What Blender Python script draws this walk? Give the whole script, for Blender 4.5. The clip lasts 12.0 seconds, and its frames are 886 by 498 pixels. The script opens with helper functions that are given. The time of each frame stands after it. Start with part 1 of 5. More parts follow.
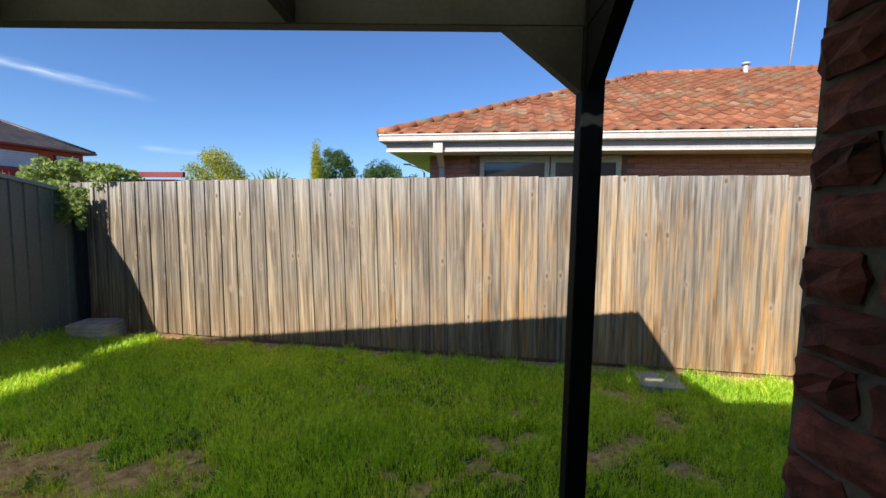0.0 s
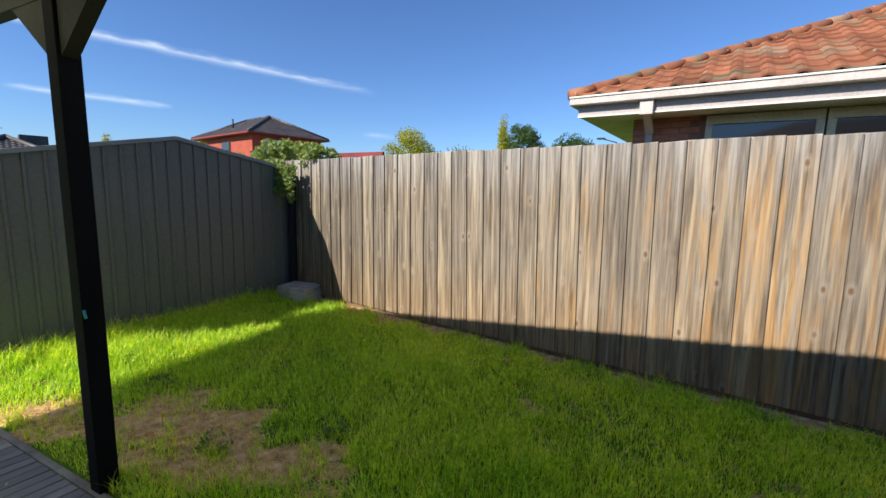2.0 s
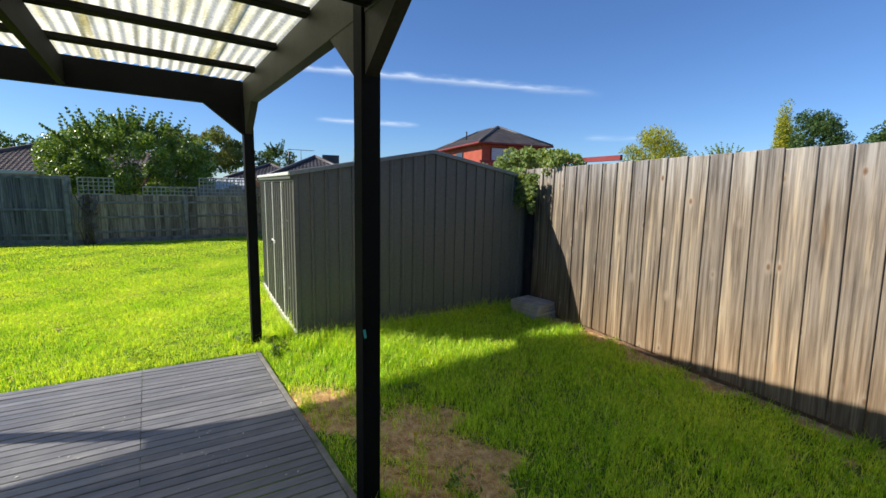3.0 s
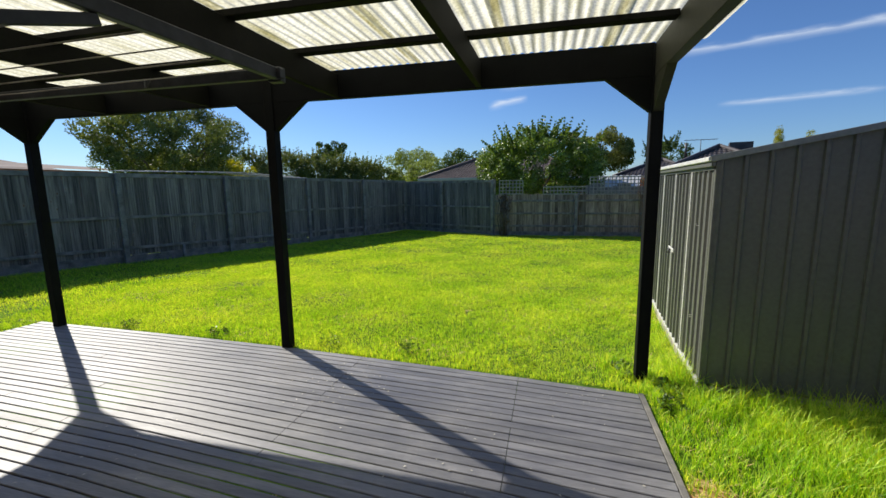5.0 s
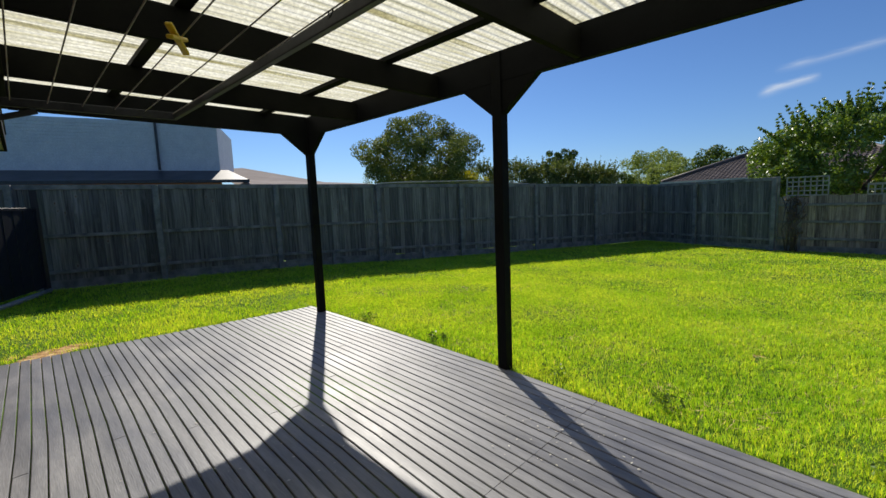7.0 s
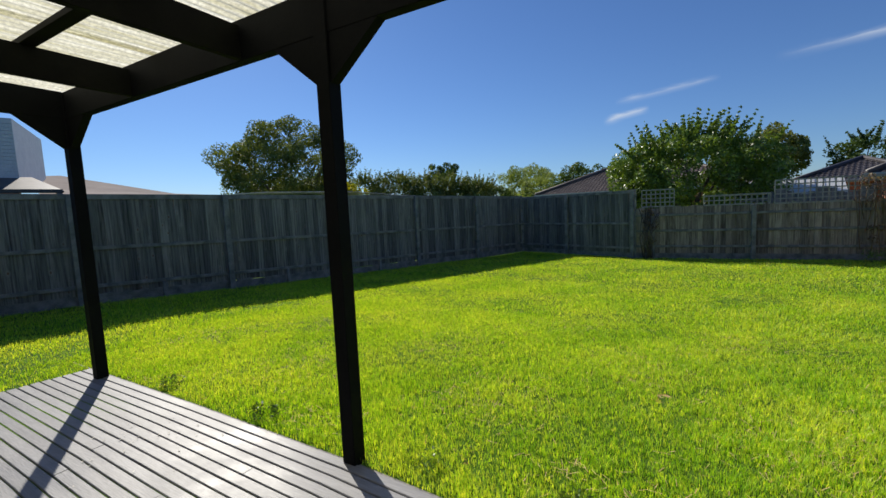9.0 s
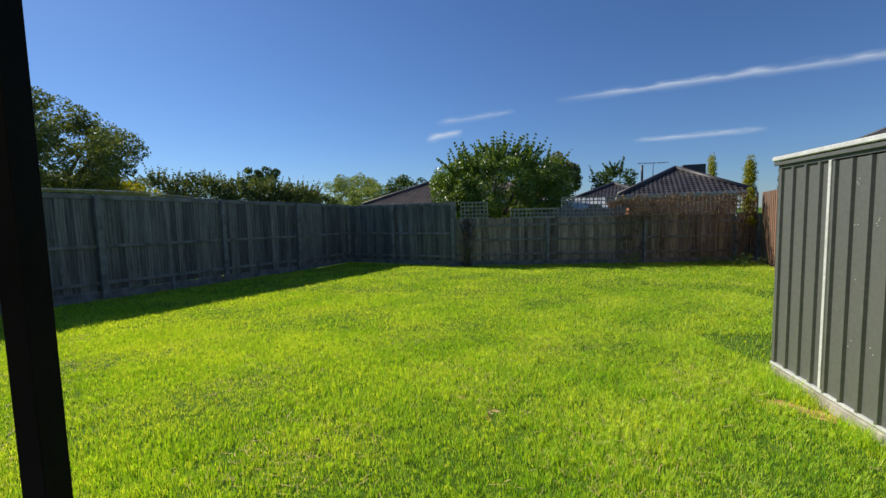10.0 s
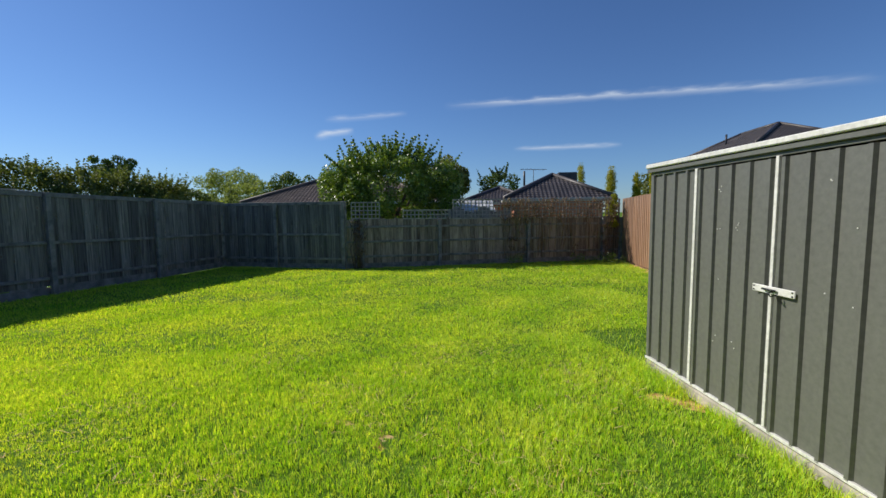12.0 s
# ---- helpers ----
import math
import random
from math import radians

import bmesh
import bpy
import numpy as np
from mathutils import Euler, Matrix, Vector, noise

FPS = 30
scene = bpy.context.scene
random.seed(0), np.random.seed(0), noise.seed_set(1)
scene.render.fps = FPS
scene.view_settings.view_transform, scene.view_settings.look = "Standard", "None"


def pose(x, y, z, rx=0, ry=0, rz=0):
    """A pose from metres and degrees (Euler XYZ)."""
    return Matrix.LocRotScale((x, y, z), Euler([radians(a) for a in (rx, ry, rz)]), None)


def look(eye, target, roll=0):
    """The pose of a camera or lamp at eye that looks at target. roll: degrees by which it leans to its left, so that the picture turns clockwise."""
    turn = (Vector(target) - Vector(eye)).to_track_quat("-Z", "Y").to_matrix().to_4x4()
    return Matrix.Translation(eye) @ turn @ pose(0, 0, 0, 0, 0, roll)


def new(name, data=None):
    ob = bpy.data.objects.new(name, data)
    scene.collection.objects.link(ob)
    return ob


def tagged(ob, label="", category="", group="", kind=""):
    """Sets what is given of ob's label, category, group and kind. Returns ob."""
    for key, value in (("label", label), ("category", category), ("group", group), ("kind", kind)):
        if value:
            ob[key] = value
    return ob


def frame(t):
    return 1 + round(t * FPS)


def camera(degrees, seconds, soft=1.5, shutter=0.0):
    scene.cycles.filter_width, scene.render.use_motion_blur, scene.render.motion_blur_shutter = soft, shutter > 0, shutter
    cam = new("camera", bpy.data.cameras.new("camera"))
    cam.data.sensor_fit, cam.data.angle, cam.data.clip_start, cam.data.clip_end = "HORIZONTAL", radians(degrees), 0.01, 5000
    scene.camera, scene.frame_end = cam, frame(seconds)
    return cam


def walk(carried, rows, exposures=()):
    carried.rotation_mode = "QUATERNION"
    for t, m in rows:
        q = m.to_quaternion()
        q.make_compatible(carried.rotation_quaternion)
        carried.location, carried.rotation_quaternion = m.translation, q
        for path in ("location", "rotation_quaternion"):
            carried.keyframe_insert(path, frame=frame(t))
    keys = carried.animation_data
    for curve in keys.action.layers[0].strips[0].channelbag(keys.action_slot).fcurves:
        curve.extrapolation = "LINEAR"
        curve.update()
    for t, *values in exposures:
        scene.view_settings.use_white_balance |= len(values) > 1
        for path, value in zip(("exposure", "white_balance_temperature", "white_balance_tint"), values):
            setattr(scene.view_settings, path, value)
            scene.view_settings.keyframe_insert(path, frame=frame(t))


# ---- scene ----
cam = camera(93.4, 12.0)
PATH = [
    (0, (0.185, -0.33, 1.649), (0.147, 1.663, 1.484), 1.0),
    (0.5, (0.135, -0.25, 1.632), (0.078, 1.737, 1.41), 1.3),
    (1, (0.118, -0.074, 1.622), (-0.015, 1.901, 1.34), 1.3),
    (1.5, (0.106, 0.22, 1.623), (-0.277, 2.159, 1.315), 1.2),
    (2, (0.079, 0.453, 1.626), (-0.787, 2.233, 1.342), 1.6),
    (2.5, (-0.264, 0.535, 1.658), (-1.539, 2.05, 1.379), 1.4),
    (3, (-0.546, 0.642, 1.676), (-2.164, 1.783, 1.391), 1.3),
    (3.5, (-0.758, 0.733, 1.646), (-2.606, 1.441, 1.356), 0.9),
    (5.5, (-1.804, 0.694, 1.633), (-3.608, -0.123, 1.351), -1.3),
    (6, (-1.972, 0.566, 1.584), (-3.596, -0.576, 1.338), -1.7),
    (6.5, (-2.125, 0.416, 1.486), (-3.538, -0.98, 1.259), -2.2),
    (8.5, (-3.096, -0.161, 1.481), (-4.578, -1.488, 1.279), -3.0),
    (9, (-3.422, -0.209, 1.464), (-5.158, -1.184, 1.277), -2.6),
    (9.5, (-3.665, -0.218, 1.463), (-5.574, -0.789, 1.285), -2.0),
    (10, (-3.944, -0.312, 1.412), (-5.926, -0.521, 1.246), -1.4),
    (10.5, (-4.108, -0.332, 1.408), (-6.101, -0.277, 1.245), -0.9),
    (11, (-4.197, -0.326, 1.412), (-6.18, -0.12, 1.243), -0.7),
    (11.5, (-4.266, -0.301, 1.406), (-6.24, -0.029, 1.236), -0.6),
    (12, (-4.294, -0.298, 1.409), (-6.264, 0.003, 1.238), -0.6),
]
walk(cam, [(t, look(eye, target, roll)) for t, eye, target, roll in PATH],
     exposures=((0.0, 0.74), (1.5, 0.72), (3.5, 0.55), (5.5, 0.18), (8.5, 0.0), (12.0, 0.06)))

# ---- light ----
SUN_EL, SUN_AZ = radians(37.2), (-0.505, -0.863)
world = bpy.data.worlds.new("sky")
scene.world = world
world.use_nodes = True
wn, wl = world.node_tree.nodes, world.node_tree.links
sky = wn.new("ShaderNodeTexSky")
sky.sky_type, sky.sun_disc, sky.sun_elevation = "NISHITA", False, SUN_EL
sky.sun_rotation = math.atan2(SUN_AZ[0], SUN_AZ[1])
sky.air_density, sky.dust_density, sky.ozone_density = 1.0, 0.15, 4.0
wn["Background"].inputs[1].default_value = 0.115

def world_math(op, a, b=None):
    n = wn.new("ShaderNodeMath")
    n.operation = op
    for i, v in enumerate((a, b)):
        if isinstance(v, (int, float)):
            n.inputs[i].default_value = v
        elif v is not None:
            wl.new(v, n.inputs[i])
    return n.outputs[0]

def world_dot(vec, c):
    n = wn.new("ShaderNodeVectorMath")
    n.operation = "DOT_PRODUCT"
    wl.new(vec, n.inputs[0])
    n.inputs[1].default_value = c
    return n.outputs["Value"]

def wisps():
    """Thin high streaks of cloud, each from one bearing and height to another (degrees), with a half width."""
    tc = wn.new("ShaderNodeTexCoord").outputs["Generated"]
    nz = wn.new("ShaderNodeTexNoise")
    nz.inputs["Scale"].default_value, nz.inputs["Detail"].default_value = 16, 7
    mp = wn.new("ShaderNodeMapping")
    mp.inputs["Scale"].default_value = (1, 1, 5)
    wl.new(tc, mp.inputs[0])
    wl.new(mp.outputs[0], nz.inputs["Vector"])
    total = 0.0
    for (a0, e0, a1, e1, w, s) in ((170, 14.0, 126, 12.0, 0.0075, 0.62), (161.5, 8.35, 148.5, 8.2, 0.005, 0.65), (-172, 9.9, -177, 10.9, 0.007, 0.7),
                                   (-173.5, 12.0, 176, 13.1, 0.006, 0.4), (127, 6.7, 120, 6.6, 0.006, 0.25)):
        p, q = [Vector((math.cos(radians(a)) * math.cos(radians(e)), math.sin(radians(a)) * math.cos(radians(e)), math.sin(radians(e)))) for a, e in ((a0, e0), (a1, e1))]
        nrm = p.cross(q).normalized()
        mid = ((p + q) / 2).normalized()
        tan = nrm.cross(mid).normalized()
        half = (p - q).length / 2
        wob = world_math("MULTIPLY", world_math("SUBTRACT", nz.outputs["Fac"], 0.5), w * 2.4)
        d = world_math("ABSOLUTE", world_math("ADD", world_dot(tc, nrm), wob))
        along_it = world_math("DIVIDE", world_math("ABSOLUTE", world_dot(tc, tan)), half)
        front = world_math("GREATER_THAN", world_dot(tc, mid), 0.0)
        body = world_math("POWER", world_math("MAXIMUM", world_math("SUBTRACT", 1.0, world_math("DIVIDE", d, w * 1.7)), 0.0), 1.8)
        taper = world_math("MINIMUM", world_math("MAXIMUM", world_math("MULTIPLY", world_math("SUBTRACT", 1.05, along_it), 2.5), 0.0), 1.0)
        v = world_math("MULTIPLY", world_math("MULTIPLY", world_math("MULTIPLY", body, taper), front), world_math("MULTIPLY", world_math("POWER", nz.outputs["Fac"], 1.6), 2.2 * s))
        total = world_math("ADD", total, v)
    return world_math("MINIMUM", total, 0.9)

tint = wn.new("ShaderNodeMix")
tint.data_type, tint.blend_type = "RGBA", "MULTIPLY"
tint.inputs[0].default_value = 1.0
wl.new(sky.outputs[0], tint.inputs[6])
tint.inputs[7].default_value = (0.48, 0.62, 0.83, 1)
cloud = wn.new("ShaderNodeMix")
cloud.data_type = "RGBA"
wl.new(wisps(), cloud.inputs[0])
wl.new(tint.outputs[2], cloud.inputs[6])
cloud.inputs[7].default_value = (5.6, 6.2, 7.0, 1)
wl.new(cloud.outputs[2], wn["Background"].inputs[0])
sun = new("sun", bpy.data.lights.new("sun", "SUN"))
sun.data.energy, sun.data.angle, sun.data.color = 4.6, radians(0.55), (1.0, 0.94, 0.83)
sun.matrix_world = look((0, 0, 20), (-SUN_AZ[0] * 20, -SUN_AZ[1] * 20, 20 - 20 * math.tan(SUN_EL)))
scene.view_settings.exposure = 0.45

# ---- materials ----
def nodes_of(name, rough=0.8, metal=0.0, spec=0.4):
    m = bpy.data.materials.new(name)
    m.use_nodes = True
    n, l = m.node_tree.nodes, m.node_tree.links
    b = n["Principled BSDF"]
    b.inputs["Roughness"].default_value = rough
    b.inputs["Metallic"].default_value = metal
    b.inputs["Specular IOR Level"].default_value = spec
    return m, n, l, b

def coords(n, l, scale=(1, 1, 1), per_object=False):
    tc, mp = n.new("ShaderNodeTexCoord"), n.new("ShaderNodeMapping")
    mp.inputs["Scale"].default_value = scale
    l.new(tc.outputs["Object"], mp.inputs["Vector"])
    if per_object:
        oi, cx = n.new("ShaderNodeObjectInfo"), n.new("ShaderNodeMath")
        cx.operation = "MULTIPLY"
        cx.inputs[1].default_value = 37.0
        l.new(oi.outputs["Random"], cx.inputs[0])
        l.new(cx.outputs[0], mp.inputs["Location"])
    return mp.outputs[0]

def noise_tex(n, l, vec, scale, detail=4, distort=0.0, rough=0.55):
    t = n.new("ShaderNodeTexNoise")
    t.inputs["Scale"].default_value, t.inputs["Detail"].default_value = scale, detail
    t.inputs["Distortion"].default_value, t.inputs["Roughness"].default_value = distort, rough
    l.new(vec, t.inputs["Vector"])
    return t.outputs["Fac"]

def ramp(n, l, fac, stops):
    r = n.new("ShaderNodeValToRGB")
    e = r.color_ramp.elements
    while len(e) < len(stops):
        e.new(0.5)
    for i, (p, c) in enumerate(stops):
        e[i].position, e[i].color = p, (*c, 1)
    l.new(fac, r.inputs[0])
    return r.outputs[0]

def mixc(n, l, fac, a, b, mode="MIX"):
    m = n.new("ShaderNodeMix")
    m.data_type, m.blend_type = "RGBA", mode
    for sock, v in ((m.inputs[0], fac), (m.inputs[6], a), (m.inputs[7], b)):
        if isinstance(v, (int, float)):
            sock.default_value = v
        elif isinstance(v, tuple):
            sock.default_value = (*v, 1)
        else:
            l.new(v, sock)
    return m.outputs[2]

def bump(n, l, b, height, strength=0.3, dist=0.01):
    x = n.new("ShaderNodeBump")
    x.inputs["Strength"].default_value, x.inputs["Distance"].default_value = strength, dist
    l.new(height, x.inputs["Height"])
    l.new(x.outputs[0], b.inputs["Normal"])

def random_of(n, island=False):
    return n.new("ShaderNodeNewGeometry").outputs["Random Per Island"] if island else n.new("ShaderNodeObjectInfo").outputs["Random"]

def mat_two(name, c1, c2, scale=6.0, rough=0.8, stretch=(1, 1, 1), fine=60.0, bumpy=0.25, metal=0.0, spec=0.4, vary=0.0, island=False):
    m, n, l, b = nodes_of(name, rough, metal, spec)
    v = coords(n, l, stretch, per_object=vary > 0 and not island)
    big = noise_tex(n, l, v, scale, 5)
    col = ramp(n, l, big, [(0.3, c1), (0.7, c2)])
    small = noise_tex(n, l, v, fine, 3)
    col = mixc(n, l, 0.35, col, ramp(n, l, small, [(0.3, (0.55, 0.55, 0.55)), (0.7, (1.25, 1.25, 1.25))]), "MULTIPLY")
    if vary > 0:
        rv = ramp(n, l, random_of(n, island), [(0.0, (1 - vary,) * 3), (1.0, (1 + vary,) * 3)])
        col = mixc(n, l, 1.0, col, rv, "MULTIPLY")
    l.new(col, b.inputs["Base Color"])
    bump(n, l, b, small, bumpy, 0.004)
    return m

def mat_paling(name, grey_a, grey_b, warm, warm_amount):
    m, n, l, b = nodes_of(name, 0.85, 0, 0.2)
    v = coords(n, l, (13, 13, 0.8), True)
    grain = noise_tex(n, l, v, 2.6, 8, 0.12, 0.66)
    base = ramp(n, l, grain, [(0.28, grey_a), (0.60, grey_b)])
    # honey streaks inside a board, commoner where the fence is less weathered
    streak = noise_tex(n, l, coords(n, l, (11, 11, 1.3), True), 1.4, 7, 0.45, 0.68)
    loc = n.new("ShaderNodeObjectInfo")
    sep = n.new("ShaderNodeSeparateXYZ")
    l.new(loc.outputs["Location"], sep.inputs[0])
    mr = n.new("ShaderNodeMapRange")
    for k, val in ((1, -4.0), (2, 0.8), (3, -0.24), (4, 0.015)):
        mr.inputs[k].default_value = val
    l.new(sep.outputs[0], mr.inputs[0])
    ad = n.new("ShaderNodeMath")
    ad.operation = "MULTIPLY_ADD"
    l.new(loc.outputs["Random"], ad.inputs[0])
    ad.inputs[1].default_value = 0.05
    l.new(mr.outputs[0], ad.inputs[2])
    su = n.new("ShaderNodeMath")
    l.new(ad.outputs[0], su.inputs[0])
    l.new(streak, su.inputs[1])
    lo = 0.655 - 0.14 * warm_amount
    tint = ramp(n, l, su.outputs[0], [(lo - 0.03, (0, 0, 0)), (lo + 0.13, (0.66, 0.66, 0.66))])
    col = mixc(n, l, tint, base, mixc(n, l, grain, tuple(c * 0.75 for c in warm), tuple(min(1, c * 1.15) for c in warm)))
    if warm_amount > 0.6:
        # boards get darker from x = -1 towards the shed
        tone_by_x = n.new("ShaderNodeMapRange")
        for k, val in ((1, -4.5), (2, -1.0), (3, 0.68), (4, 1.05)):
            tone_by_x.inputs[k].default_value = val
        l.new(sep.outputs[0], tone_by_x.inputs[0])
        col = mixc(n, l, 1.0, col, mixc(n, l, tone_by_x.outputs[0], (0, 0, 0), (1, 1, 1)), "MULTIPLY")
    if warm_amount > 0.6:
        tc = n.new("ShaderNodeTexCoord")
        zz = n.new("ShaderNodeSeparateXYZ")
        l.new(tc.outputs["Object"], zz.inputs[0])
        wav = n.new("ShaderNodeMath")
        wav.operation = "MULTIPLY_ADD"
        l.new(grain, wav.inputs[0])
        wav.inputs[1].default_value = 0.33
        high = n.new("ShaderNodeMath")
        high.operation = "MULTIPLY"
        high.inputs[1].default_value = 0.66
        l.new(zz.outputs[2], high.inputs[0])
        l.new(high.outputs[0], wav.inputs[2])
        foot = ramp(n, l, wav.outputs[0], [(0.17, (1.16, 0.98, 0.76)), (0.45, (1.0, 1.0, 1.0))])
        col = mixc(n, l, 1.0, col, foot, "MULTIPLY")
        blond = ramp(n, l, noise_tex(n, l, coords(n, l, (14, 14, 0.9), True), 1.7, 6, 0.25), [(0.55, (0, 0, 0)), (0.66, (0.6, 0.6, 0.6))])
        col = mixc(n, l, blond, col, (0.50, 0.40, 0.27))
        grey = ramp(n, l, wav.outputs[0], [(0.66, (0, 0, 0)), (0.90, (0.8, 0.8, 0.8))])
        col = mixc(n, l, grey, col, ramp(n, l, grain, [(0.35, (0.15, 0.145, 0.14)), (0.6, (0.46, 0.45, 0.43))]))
        west = n.new("ShaderNodeMapRange")
        for k, val in ((1, -9.0), (2, -14.0), (3, 0.0), (4, 0.8)):
            west.inputs[k].default_value = val
        l.new(sep.outputs[0], west.inputs[0])
        col = mixc(n, l, west.outputs[0], col, mixc(n, l, grain, (0.20, 0.10, 0.06), (0.46, 0.28, 0.18)))
    # dark weather marks and pale-rimmed knots
    mark = ramp(n, l, noise_tex(n, l, coords(n, l, (6, 6, 0.9), True), 2.4, 3, 0.5), [(0.30, (0.5, 0.46, 0.44)), (0.46, (1, 1, 1))])
    col = mixc(n, l, 0.8, col, mark, "MULTIPLY")
    vor = n.new("ShaderNodeTexVoronoi")
    vor.inputs["Scale"].default_value = 5.6
    l.new(coords(n, l, (1, 1, 1.1), True), vor.inputs["Vector"])
    halo = ramp(n, l, vor.outputs["Distance"], [(0.06, (1, 1, 1)), (0.24, (0, 0, 0))])
    col = mixc(n, l, mixc(n, l, 1.0, halo, (0.6, 0.6, 0.6), "MULTIPLY"), col, tuple(min(1, c * 1.25) for c in grey_b))
    knot = ramp(n, l, vor.outputs["Distance"], [(0.05, (0.9, 0.9, 0.9)), (0.11, (0, 0, 0))])
    col = mixc(n, l, knot, col, (0.16, 0.09, 0.05))
    fine = noise_tex(n, l, coords(n, l, (70, 70, 1.6), True), 6, 4)
    col = mixc(n, l, 0.28, col, ramp(n, l, fine, [(0.3, (0.6,) * 3), (0.7, (1.3,) * 3)]), "MULTIPLY")
    rv = ramp(n, l, random_of(n), [(0.0, (0.80, 0.80, 0.83)), (1.0, (1.16, 1.13, 1.09))] if warm_amount > 0.6 else [(0.0, (0.6, 0.6, 0.62)), (1.0, (1.35, 1.33, 1.3))])
    col = mixc(n, l, 1.0, col, rv, "MULTIPLY")
    l.new(col, b.inputs["Base Color"])
    bump(n, l, b, fine, 0.5, 0.004)
    return m

def mat_grass(name, stops, trans=0.35):
    m, n, l, b = nodes_of(name, 0.5 if name == "grass" else 0.4 if name == "leaf_green" else 0.55, 0, 0.32 if name == "grass" else 0.6 if name == "leaf_green" else 0.35)
    pos = n.new("ShaderNodeNewGeometry")
    patch = noise_tex(n, l, pos.outputs["Position"], 0.9, 4)
    fac = n.new("ShaderNodeMath")
    fac.operation = "MULTIPLY_ADD"
    l.new(pos.outputs["Random Per Island"], fac.inputs[0])
    fac.inputs[1].default_value = 0.6 if name == "grass" else 0.45
    l.new(patch, fac.inputs[2])
    col = ramp(n, l, fac.outputs[0], stops)
    if name == "grass":
        tuft = ramp(n, l, noise_tex(n, l, pos.outputs["Position"], 27, 4, 0.3, 0.7), [(0.34, (0.42, 0.52, 0.42)), (0.48, (1.0, 1.02, 0.95)), (0.66, (1.65, 1.45, 1.4))])
        col = mixc(n, l, 0.95, col, tuft, "MULTIPLY")
    l.new(col, b.inputs["Base Color"])
    tr, mx = n.new("ShaderNodeBsdfTranslucent"), n.new("ShaderNodeMixShader")
    l.new(mixc(n, l, 1.0, col, (1.5, 1.25, 0.4), "MULTIPLY"), tr.inputs[0])
    mx.inputs[0].default_value = trans
    l.new(b.outputs[0], mx.inputs[1])
    l.new(tr.outputs[0], mx.inputs[2])
    l.new(mx.outputs[0], n["Material Output"].inputs["Surface"])
    return m

M = {}
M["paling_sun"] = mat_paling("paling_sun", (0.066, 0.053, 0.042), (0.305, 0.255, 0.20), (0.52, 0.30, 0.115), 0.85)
M["paling_old"] = mat_paling("paling_old", (0.060, 0.058, 0.052), (0.26, 0.25, 0.225), (0.26, 0.21, 0.15), 0.0)
M["rail_old"] = mat_two("rail_old", (0.13, 0.13, 0.12), (0.33, 0.32, 0.295), 5, 0.9, (1, 1, 1), 80, 0.4)
M["rotten"] = mat_two("rotten", (0.12, 0.09, 0.06), (0.30, 0.17, 0.10), 4, 0.9, (1, 1, 1), 60, 0.5)
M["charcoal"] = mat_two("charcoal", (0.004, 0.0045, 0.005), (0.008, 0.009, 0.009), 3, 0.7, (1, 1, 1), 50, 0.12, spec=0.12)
# The charcoal paint again, paler olive: light on the front beam put into colour.
M["charcoal_lit"] = mat_two("charcoal_lit", (0.042, 0.042, 0.031), (0.068, 0.068, 0.053), 2.5, 0.6, (1, 1, 1), 50, 0.12, spec=0.2)
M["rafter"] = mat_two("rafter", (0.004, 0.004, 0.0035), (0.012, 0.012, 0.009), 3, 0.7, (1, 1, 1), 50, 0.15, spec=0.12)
def deck_mat():
    """Grey deck paint, worn pale in broad scuffed patches, each board a little different."""
    m, n, l, b = nodes_of("deck", 0.48, 0, 0.5)
    col = ramp(n, l, noise_tex(n, l, coords(n, l, (6, 0.5, 1)), 2.2, 5), [(0.3, (0.135, 0.135, 0.146)), (0.7, (0.235, 0.232, 0.24))])
    small = noise_tex(n, l, coords(n, l, (6, 0.5, 1)), 22, 3)
    col = mixc(n, l, 0.35, col, ramp(n, l, small, [(0.3, (0.55,) * 3), (0.7, (1.25,) * 3)]), "MULTIPLY")
    col = mixc(n, l, 1.0, col, ramp(n, l, random_of(n), [(0.0, (0.86,) * 3), (1.0, (1.14,) * 3)]), "MULTIPLY")
    worn = noise_tex(n, l, coords(n, l, (1.6, 0.8, 1)), 1.1, 8, 0.5, 0.68)
    col = mixc(n, l, 1.0, col, ramp(n, l, worn, [(0.38, (0.84, 0.84, 0.86)), (0.52, (1.0, 1.0, 1.0)), (0.68, (1.42, 1.40, 1.36))]), "MULTIPLY")
    chip = ramp(n, l, noise_tex(n, l, coords(n, l, (14, 2.0, 1)), 5.0, 5, 0.4, 0.7), [(0.70, (0, 0, 0)), (0.76, (0.55, 0.55, 0.55))])
    col = mixc(n, l, chip, col, (0.36, 0.33, 0.29))
    l.new(col, b.inputs["Base Color"])
    l.new(ramp(n, l, worn, [(0.35, (0.40,) * 3), (0.7, (0.60,) * 3)]), b.inputs["Roughness"])
    bump(n, l, b, small, 0.35, 0.004)
    return m
M["deck"] = deck_mat()
M["deck_edge"] = mat_two("deck_edge", (0.13, 0.125, 0.12), (0.30, 0.28, 0.25), 6, 0.7, (1, 1, 1), 50, 0.4)
M["shed"] = mat_two("shed", (0.128, 0.132, 0.118), (0.142, 0.147, 0.132), 0.8, 0.42, (1, 1, 1), 30, 0.01, spec=0.5)
M["shed_roof"] = mat_two("shed_roof", (0.20, 0.22, 0.22), (0.28, 0.30, 0.30), 2, 0.4, (1, 1, 1), 30, 0.05, spec=0.5)
M["white"] = mat_two("white", (0.62, 0.62, 0.58), (0.76, 0.76, 0.72), 5, 0.45, (1, 1, 1), 40, 0.05)
